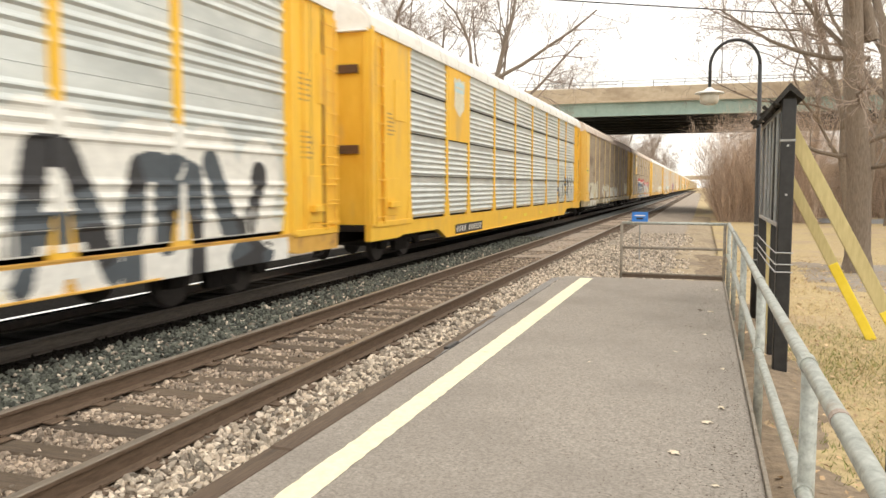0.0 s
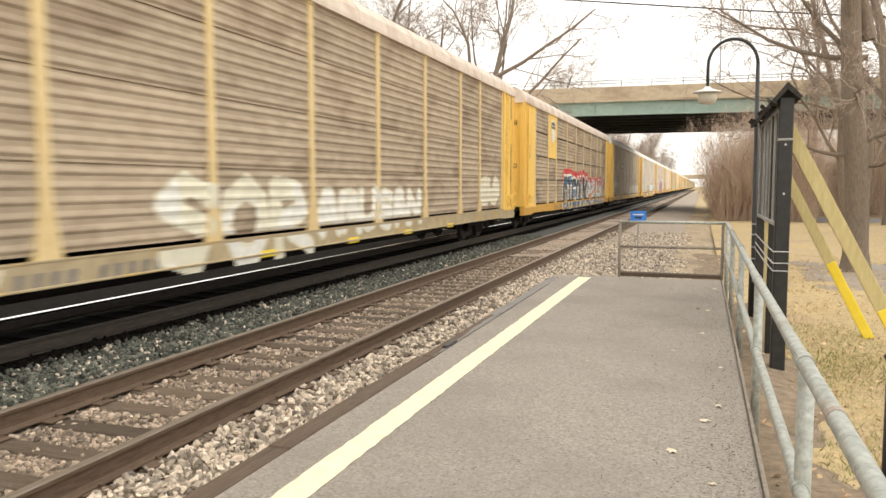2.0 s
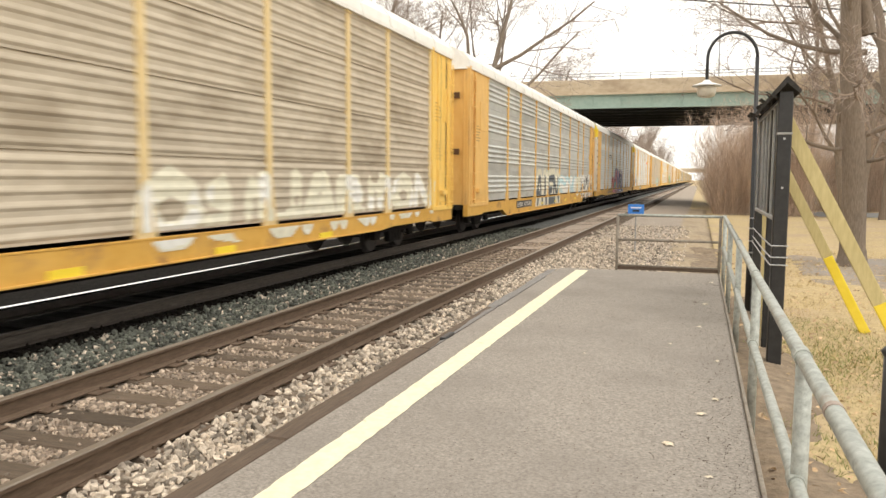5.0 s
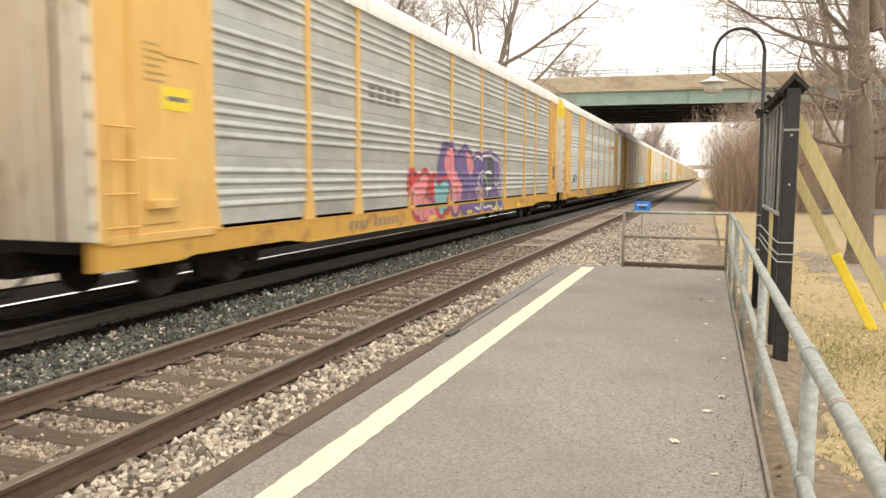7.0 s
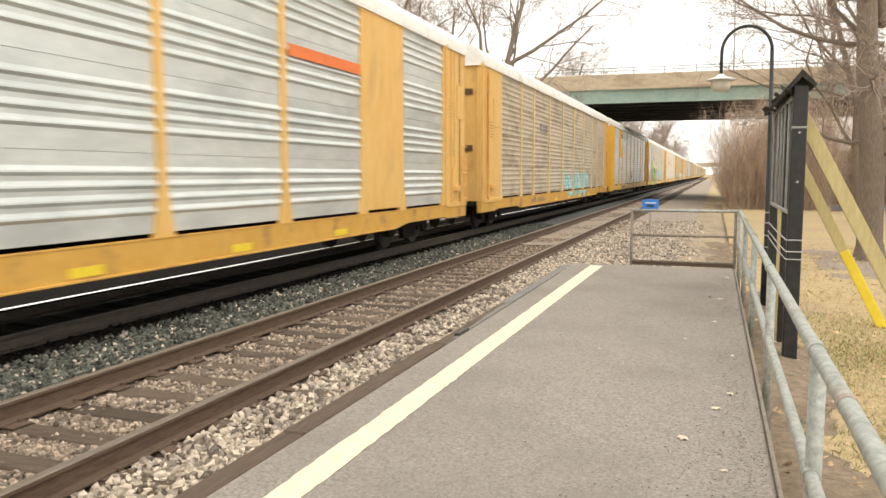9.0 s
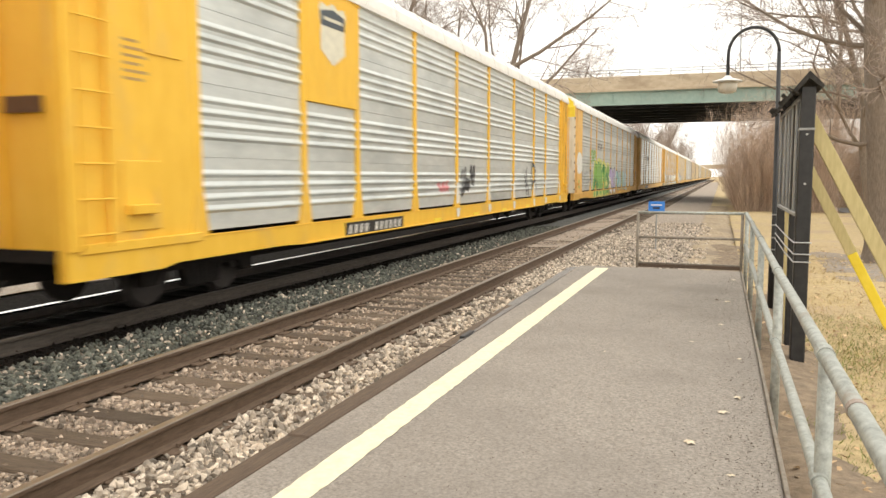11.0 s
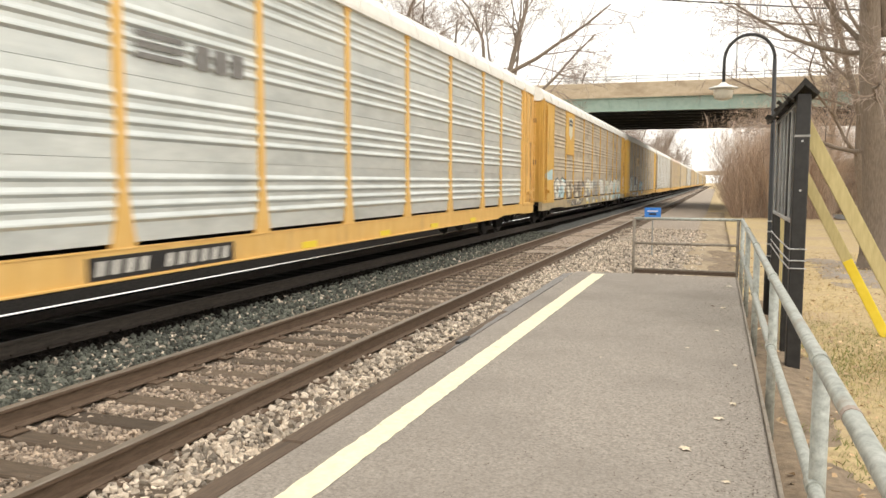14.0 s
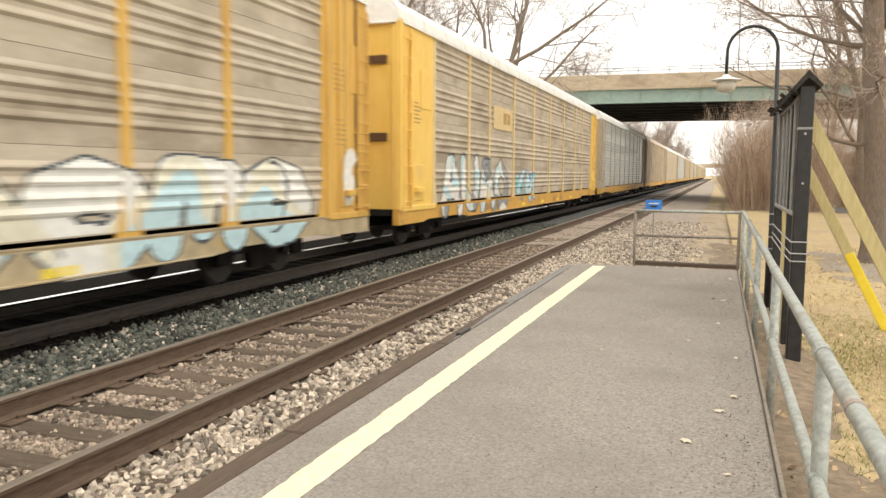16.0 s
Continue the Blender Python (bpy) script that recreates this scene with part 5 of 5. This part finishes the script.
    if near:
        m0, mz = (8.1, 0.7) if index == 7 else (5.75, 0.49) if index == 1 else (6.5, 0.68)
        plated = index in (1, 5, 7, 9, 11, 12)
        if plated:
            part("mark_plate", cached("mark_plate", lambda: Shape().box(HALF + 0.0555, HALF + 0.063, 0.0, 2.75, -0.02, 0.25).data("mark_plate", BLACK_PAINT)), None, car, "dark plate behind the marks", (0, m0, mz))
        for n in range(11):
            if n != 4:
                part("lettering", letter_bar(MARK_WHITE if plated else MARK_DARK), None, car, "pale slanted illegible reporting mark" if plated else "faded dark illegible reporting mark", (0, m0 + 0.12 + 0.235 * n, mz))
        for s in (11.2, 14.4, 17.4, 20.6):
            part("reflector", Shape().box(HALF + 0.055, HALF + 0.066, s, s + 0.5, 0.66, 0.77), YELLOW_POLY, car, "bright yellow reflector strip")
        for y in ((1.25,) if index in (2, 7) else (1.25, BODY - 1.45) if index in (6, 10) else ()):
            card = part("placard", cached("placard", lambda: Shape().box(HALF + 0.031, HALF + 0.037, 0, 0.6, 2.62, 2.92).data("placard", YELLOW_POLY)), None, car, "bright yellow placard", (0, y, 0))
            part("placard_text", cached("placardtext", lambda: Shape().box(HALF + 0.0375, HALF + 0.04, 0.1, 0.5, 2.74, 2.8).data("placard_text", MARK_DARK)), None, card, "dark illegible line")
        for y, z in ((0.95, 2.95), (BODY - 1.35, 3.3), (BODY - 1.3, 2.3)):
            part("data_lettering", data_mesh(), None, car, "stack of faded illegible data lines", (0, y, z))
        part("end_seam", cached("end_seam", lambda: Shape().box(HALF + 0.0305, HALF + 0.034, 0, 0.014, 1.06, 5.02).data("end_seam", SLOT)), None, car, "thin dark rusty seam", (0, BODY - 0.95, 0))
        for k in range(5):
            part("grab_iron", grab_mesh(yellow), None, car, at=(HALF + 0.03, BODY - 0.56, 1.12 + 0.36 * k))
    return car


def emblem(car, top, low):
    """A shield-shaped emblem without lettering."""
    s = (POSTS[1] + POSTS[2]) / 2
    prof = [(-0.5, 0.42), (-0.42, 0.52), (-0.2, 0.46), (0.0, 0.55), (0.2, 0.46), (0.42, 0.52), (0.5, 0.42), (0.44, 0.1), (0.46, -0.3), (0.0, -0.55), (-0.46, -0.3), (-0.44, 0.1)]
    part("emblem", Shape().add([(HALF + 0.058, s + a, 4.32 + b) for a, b in prof], [tuple(range(len(prof)))]), SPRAY[low], car, "pale shield emblem")
    part("emblem_band", Shape().add([(HALF + 0.062, s + a, 4.32 + b) for a, b in ((-0.44, 0.12), (0.44, 0.12), (0.45, 0.36), (0.0, 0.44), (-0.45, 0.36))], [(0, 1, 2, 3, 4)]), SPRAY[top], car, "dark emblem band")
    part("emblem_line", Shape().box(HALF + 0.063, HALF + 0.066, s - 0.34, s + 0.34, 4.54, 4.6), SPRAY[low], car, "pale line across the band")


KINDS = {
    0: (SILVER, False, YELLOW, ROOF_WHITE, YELLOW_DIRTY, "yellow car carrier, silver ribbed sheets, black and white graffiti", False, ()),
    1: (SILVER, 2, YELLOW, ROOF_WHITE, YELLOW, "bright yellow car carrier with clean silver ribbed sheets", False, ((1, "logo"),)),
    2: (TAN_SHEET, True, YELLOW_LIGHT, ROOF_RUST, SILL_MUD, "yellow-ended car carrier, dusty brown sheets, white graffiti", False, ()),
    3: (TAN_SHEET, True, YELLOW_LIGHT, ROOF_RUST, YELLOW_DIRTY, "dusty tan car carrier, red, black and blue graffiti", False, ((1, "logo"),)),
    4: (TAN_PALE, True, YELLOW_LIGHT, ROOF_WHITE, YELLOW_DIRTY, "pale tan car carrier with faded yellow ends", False, ()),
    5: (GREY_SHEET, False, YELLOW_PALE, ROOF_WHITE, YELLOW_DIRTY, "dull grey car carrier with whitish low graffiti", False, ()),
    6: (GREY_SHEET, False, YELLOW_PALE, ROOF_WHITE, YELLOW_DIRTY, "grey car carrier, purple graffiti, chalky white end door", True, ()),
    7: (SILVER, False, YELLOW_PALE, ROOF_WHITE, YELLOW_DIRTY, "silver car carrier with two wide plain yellow plates", True, ((1, "full"), (7, "full"))),
    8: (TAN_PALE, True, YELLOW_PALE, ROOF_WHITE, YELLOW_DIRTY, "pale grey-tan car carrier with small cyan graffiti", False, ()),
    9: (SILVER, False, YELLOW, ROOF_WHITE, YELLOW, "silver car carrier with bright yellow posts and black scribbles", False, ((1, "logo"),)),
    10: (GREY_SHEET, False, YELLOW_PALE, ROOF_WHITE, YELLOW_DIRTY, "grey car carrier, green, violet and cyan graffiti", True, ()),
    11: (SILVER, False, YELLOW_PALE, ROOF_WHITE, YELLOW_PALE, "silver ribbed car carrier with a faint dark emblem", False, ()),
    12: (TAN_PALE, False, YELLOW_OCHRE, ROOF_WHITE, SILL_MUD, "dusty tan car carrier with whitish graffiti and emblem plate", False, ((1, "logo"),)),
    13: (TAN_PALE, False, YELLOW_LIGHT, ROOF_WHITE, YELLOW_DIRTY, "tan car carrier, pale blue and white graffiti", False, ()),
}
FAR_KINDS = [(TAN_SHEET, True, TAN_PALE, ROOF_RUST, YELLOW_DIRTY, "dusty brown car carrier far down the train", False, ()),
             (TAN_PALE, True, TAN_PALE, ROOF_WHITE, YELLOW_DIRTY, "pale tan car carrier far down the train", False, ()),
             (GREY_SHEET, False, TAN_PALE, ROOF_WHITE, YELLOW_DIRTY, "grey car carrier far down the train", False, ())]
CARS = []
for i in range(27):
    sheet_mat, dense, yellow, roof_mat, sill_mat, label, white_end, plates = KINDS[i] if i in KINDS else FAR_KINDS[i % 3]
    CARS.append(carrier(i, sheet_mat, dense, yellow, roof_mat, sill_mat, label, white_end, i < 14, plates))

# graffiti and emblems, car by car
spray_piece(CARS[0], False, 17.6, 26.2, 0.55, 2.4, 5, 0.19, ("white", 0.17), ("black", "slate"), "white", 0.24, 3, label="thick black letters with white halo", word="SUAMV")
spray_piece(CARS[1], 2, 21.6, 26.3, 1.15, 2.4, 5, 0.032, ("slate", 0.02), ("slate",), seed=5, skip=0.1, label="dark scribbles")
emblem(CARS[1], "ice", "cream")
spray_piece(CARS[2], True, 1.9, 6.3, 0.65, 2.1, 4, 0.2, ("cream", 0.08), ("white", "cream"), seed=8, jag=0.3, skip=0.05, label="spiky cream-white graffiti", word="KMKN")
spray_piece(CARS[2], True, 8.8, 13.0, 0.62, 2.0, 3, 0.13, ("cream", 0.05), ("white", "cream"), seed=9, label="whitish graffiti letters", word="SOR")
spray_piece(CARS[2], True, 13.2, 18.6, 0.85, 1.75, 6, 0.12, ("cream", 0.05), ("white",), seed=10, label="white graffiti letters", word="AMUSAN")
spray_piece(CARS[2], True, 24.1, 26.2, 1.2, 2.1, 2, 0.3, ("cream", 0.05), ("cream",), seed=11, skip=0.1, label="pale overpainted patch", word="OO")
spray_piece(CARS[3], True, 9.0, 17.6, 0.55, 2.35, 6, 0.24, ("white", 0.12), ("slate", "black", "slate", "slate", "blue"), "red", 0.26, 12, label="black and blue letters, white rim, red halo", crown=True, word="ATEOUK")
spray_piece(CARS[3], True, 17.7, 25.2, 0.65, 2.2, 6, 0.15, ("white", 0.09), ("slate", "grey", "ice", "red", "grey"), "red", 0.16, 14, label="grey, white and red graffiti letters", crown=True, word="ASUAK")
spray_piece(CARS[3], True, 9.4, 24.6, 0.5, 0.98, 14, 0.16, ("white", 0.05), ("slate", "black", "slate", "blue"), "slate", 0.12, 15, label="dark paint along the sill")
emblem(CARS[3], "slate", "white")
spray_piece(CARS[4], True, 15.8, 27.0, 0.85, 1.9, 7, 0.14, ("cream", 0.05), ("white", "cream"), seed=16, skip=0.08, label="whitish graffiti letters", word="OSUARMON")
spray_piece(CARS[4], True, 2.4, 6.0, 1.65, 2.2, 5, 0.02, ("white", 0.015), ("white",), seed=17, skip=0.1, label="thin white scribble")
part("mark_plate", Shape().box(HALF + 0.036, HALF + 0.044, 7.35, 9.6, 3.3, 3.68), MARK_DARK, CARS[4], "dark sign plate")
bars(CARS[4], 7.45, 9.5, 3.36, 3.62, 3, MARK_WHITE, "pale illegible lettering", 4, "lettering", 0.046)
spray_piece(CARS[5], False, 10.3, 15.7, 0.55, 2.0, 3, 0.15, ("grey", 0.03), ("slate",), "cream", 0.3, 18, label="large dark block letters on cream", word="AIEN")
spray_piece(CARS[5], False, 15.9, 21.4, 1.0, 1.95, 6, 0.3, ("ice", 0.05), ("white", "ice", "white"), seed=19, label="whitish graffiti over the posts")
spray_piece(CARS[5], False, 21.3, 23.3, 0.85, 2.0, 2, 0.4, ("white", 0.04), ("cream",), seed=24, label="cream painted block")
spray_piece(CARS[5], False, 23.2, 27.6, 0.7, 2.0, 5, 0.12, ("white", 0.08), ("black", "white", "slate"), seed=20, label="black and white graffiti letters", word="KAMKN")
spray_piece(CARS[6], False, 10.0, 12.7, 0.6, 1.9, 2, 0.24, ("slate", 0.05), ("pink", "red", "cyan"), "red", 0.1, 22, label="pink and red graffiti")
spray_piece(CARS[6], False, 11.9, 15.2, 0.62, 2.55, 3, 0.36, ("slate", 0.05), ("purple", "purple", "pink"), "purple", 0.1, 23, label="large purple and pink letter", word="AO")
spray_piece(CARS[6], False, 15.0, 18.4, 0.72, 2.4, 3, 0.24, ("white", 0.06), ("purple", "slate", "purple"), "purple", 0.12, 27, label="purple letters with white lines", word="SER")
bars(CARS[6], 7.6, 9.4, 3.3, 3.7, 4, MARK_DARK, "faint dark bracketed emblem", 3)
spray_piece(CARS[7], False, 3.2, 4.4, 1.4, 1.9, 3, 0.05, ("blue", 0.02), ("slate",), seed=25, label="small dark blue scribble")
def oval(car, s, z, half, tall):
    """A brushed oval with an uneven outline and a small scribble on it."""
    r = random.Random(26)
    ring = []
    for n in range(40):
        a = n / 40 * 6.2832
        k = 1 + r.uniform(-0.025, 0.025)
        ring.append((HALF + 0.05, s + half * k * math.cos(a), max(PANEL_Z0 + 0.012, z + tall * k * math.sin(a))))
    patch = part("painted_oval", Shape().add(ring, [tuple(range(40))]), SPRAY["cream"], car, "chalky white painted oval on the plate")
    for dy, dz, w, h in ((-0.28, 0.02, 0.42, 0.05), (-0.36, -0.16, 0.1, 0.3), (-0.2, -0.42, 0.22, 0.06)):
        part("scribble", Shape().box(HALF + 0.048, HALF + 0.054, s + dy - w / 2, s + dy + w / 2, z + dz - h / 2, z + dz + h / 2, 0.002), SPRAY["ice" if h > 0.1 else "cyan"], patch)


oval(CARS[7], POSTS[1] + 0.98, 1.66, 0.53, 0.66)
# dark seams between the sheets of two cars
for n in (1, 3):
    for b, ln in enumerate(BAYS):
        for k in (1, 2, 3):
            if b == 1 and k > 2:
                continue
            part("sheet_joint", cached(("joint", ln), lambda: Shape().box(HALF - 0.02, HALF + 0.036, 0.0, ln - 0.2, -0.008, 0.008).data("sheet_joint", UNDER)), None, CARS[n], at=(0, POSTS[b] + 0.1, PANEL_Z0 + k * TIER))
for n in (4, 5, 6, 7, 8, 9):
    spray_piece(CARS[9], False, POSTS[n] - 0.16, POSTS[n] + 0.16, 0.72, 1.65, 1, 0.1, ("cream", 0.02), ("white",), seed=60 + n, label="white paint patch on the foot of a post", word="I")
part("orange_stripe", Shape().box(HALF + 0.036, HALF + 0.042, POSTS[6] + 0.15, POSTS[7] - 0.1, 3.75, 3.95), SPRAY["orange"], CARS[7], "orange stripe")
spray_piece(CARS[8], True, 13.5, 21.0, 0.7, 1.9, 6, 0.1, ("cyan", 0.1), ("cyan", "ice"), seed=28, label="cyan graffiti letters")
bars(CARS[8], 8.2, 9.8, 3.5, 3.85, 3, MARK_DARK, "faint dark illegible lettering", 6)
spray_piece(CARS[9], False, 13.4, 14.6, 1.3, 2.1, 3, 0.06, ("black", 0.03), ("black", "grey"), seed=30, label="black scribble")
spray_piece(CARS[9], False, 20.4, 22.4, 1.05, 2.3, 2, 0.02, ("slate", 0.015), ("slate",), seed=31, label="thin dark line drawing")
spray_piece(CARS[9], False, 11.6, 12.4, 1.4, 1.7, 3, 0.03, ("pink", 0.02), ("pink",), seed=32, label="small pink scribble")
spray_piece(CARS[10], False, 2.3, 6.2, 1.1, 2.3, 5, 0.012, ("grey", 0.014), ("slate",), seed=34, label="thin dark scribbles")
spray_piece(CARS[10], False, 5.3, 7.0, 2.5, 3.25, 5, 0.035, ("green", 0.03), ("green",), seed=35, skip=0.12, label="faint green letters", word="SKR")
spray_piece(CARS[10], False, 6.2, 12.4, 0.62, 2.55, 4, 0.22, ("deep", 0.04), ("green", "green", "deep"), "lime", 0.2, 36, label="green graffiti with yellow rim", word="AMKRS")
spray_piece(CARS[10], False, 12.4, 15.5, 0.65, 2.35, 3, 0.26, ("slate", 0.07), ("violet", "violet", "white"), seed=37, label="pale violet bubble letters", word="SO")
spray_piece(CARS[10], False, 15.5, 21.7, 0.78, 2.2, 5, 0.17, ("slate", 0.035), ("cyan", "cyan", "ice"), seed=38, label="cyan graffiti letters", word="GHIRO")
for n in (6, 10):
    spray_piece(CARS[n], False, BODY - 1.0, BODY - 0.7, 1.6, 2.2, 1, 0.09, ("grey", 0.02), ("slate",), seed=70 + n, label="dark smear beside the brake step", word="S")
spray_piece(CARS[10], False, 0.85, 2.1, 1.95, 2.95, 1, 0.36, ("cream", 0.05), ("white",), seed=51, label="white paint blot on the end section", word="O")
spray_piece(CARS[10], False, 1.15, 1.75, 1.15, 1.6, 1, 0.12, ("green", 0.02), ("green",), seed=52, label="small green patch", word="I")
bars(CARS[10], 7.6, 9.4, 3.3, 3.7, 4, MARK_DARK, "faint dark bracketed emblem", 3)
for z in (3.3, 3.43, 3.56):
    part("emblem_bar", Shape().box(HALF + 0.036, HALF + 0.042, 7.4, 8.3, z, z + 0.07), MARK_DARK, CARS[11], "dark speed-line bar")
bars(CARS[11], 8.5, 9.7, 3.3, 3.62, 3, MARK_DARK, "dark blurred emblem block", 9, "lettering", 0.036)
spray_piece(CARS[12], False, 2.7, 5.1, 1.05, 2.0, 2, 0.16, ("slate", 0.08), ("white", "ice"), seed=39, label="white bubble letters with dark rims", word="OS")
spray_piece(CARS[12], False, 5.3, 10.5, 0.7, 1.9, 4, 0.16, ("brown", 0.05), ("cream", "brown", "grey"), seed=40, skip=0.2, label="faded grey-brown graffiti")
spray_piece(CARS[12], False, 10.8, 18.0, 0.7, 2.0, 5, 0.22, ("grey", 0.04), ("white", "white", "cream", "grey"), seed=41, skip=0.1, label="whitish graffiti letters", word="SOUR")
spray_piece(CARS[12], False, 18.4, 26.2, 0.6, 2.0, 5, 0.3, ("slate", 0.04), ("white", "white", "cream", "ice"), seed=42, label="white bubble graffiti with dark rims", word="OOMO")
spray_piece(CARS[12], False, 27.3, 28.1, 1.2, 2.2, 1, 0.2, ("cream", 0.05), ("white",), seed=53, skip=0.1, label="white paint smear on the end section", word="I")
spray_piece(CARS[12], False, 0.5, 1.9, 1.9, 2.35, 2, 0.1, ("ice", 0.04), ("ice",), seed=54, skip=0.1, label="pale blue smear on the end section")
emblem(CARS[12], "slate", "cream")
emblem(CARS[9], "slate", "cream")
spray_piece(CARS[3], True, 26.9, 28.2, 1.3, 4.2, 2, 0.01, ("brown", 0.012), ("brown",), seed=55, skip=0.25, label="thin brown scribbles on the end section")
spray_piece(CARS[13], False, 2.8, 9.4, 0.65, 2.3, 4, 0.22, ("slate", 0.05), ("white", "ice", "white", "grey"), seed=44, label="pale blue and white graffiti", word="AUAO")
spray_piece(CARS[13], False, 10.6, 13.6, 0.8, 1.9, 3, 0.13, ("blue", 0.05), ("cyan", "ice"), seed=45, label="blue graffiti letters")
part("plate", Shape().box(HALF + 0.03, HALF + 0.036, POSTS[2] + 0.4, POSTS[3] - 0.3, 3.2, 3.9), CREAM_POST, CARS[13], "yellow label plate")
bars(CARS[13], POSTS[2] + 0.6, POSTS[3] - 0.5, 3.4, 3.75, 4, MARK_BROWN, "dark illegible lettering on a plate", 2, "lettering", 0.038)


def motions():
    """The train rolls past, a hand's breadth ahead of or behind a steady speed."""
    for i, car in enumerate(CARS):
        start = LEAD + i * CAR_PITCH
        walk(car, [(t, pose(TRACK_FAR, start - SPEED * t + d, RAIL_Z)) for t, d in DRIFT])


motions()
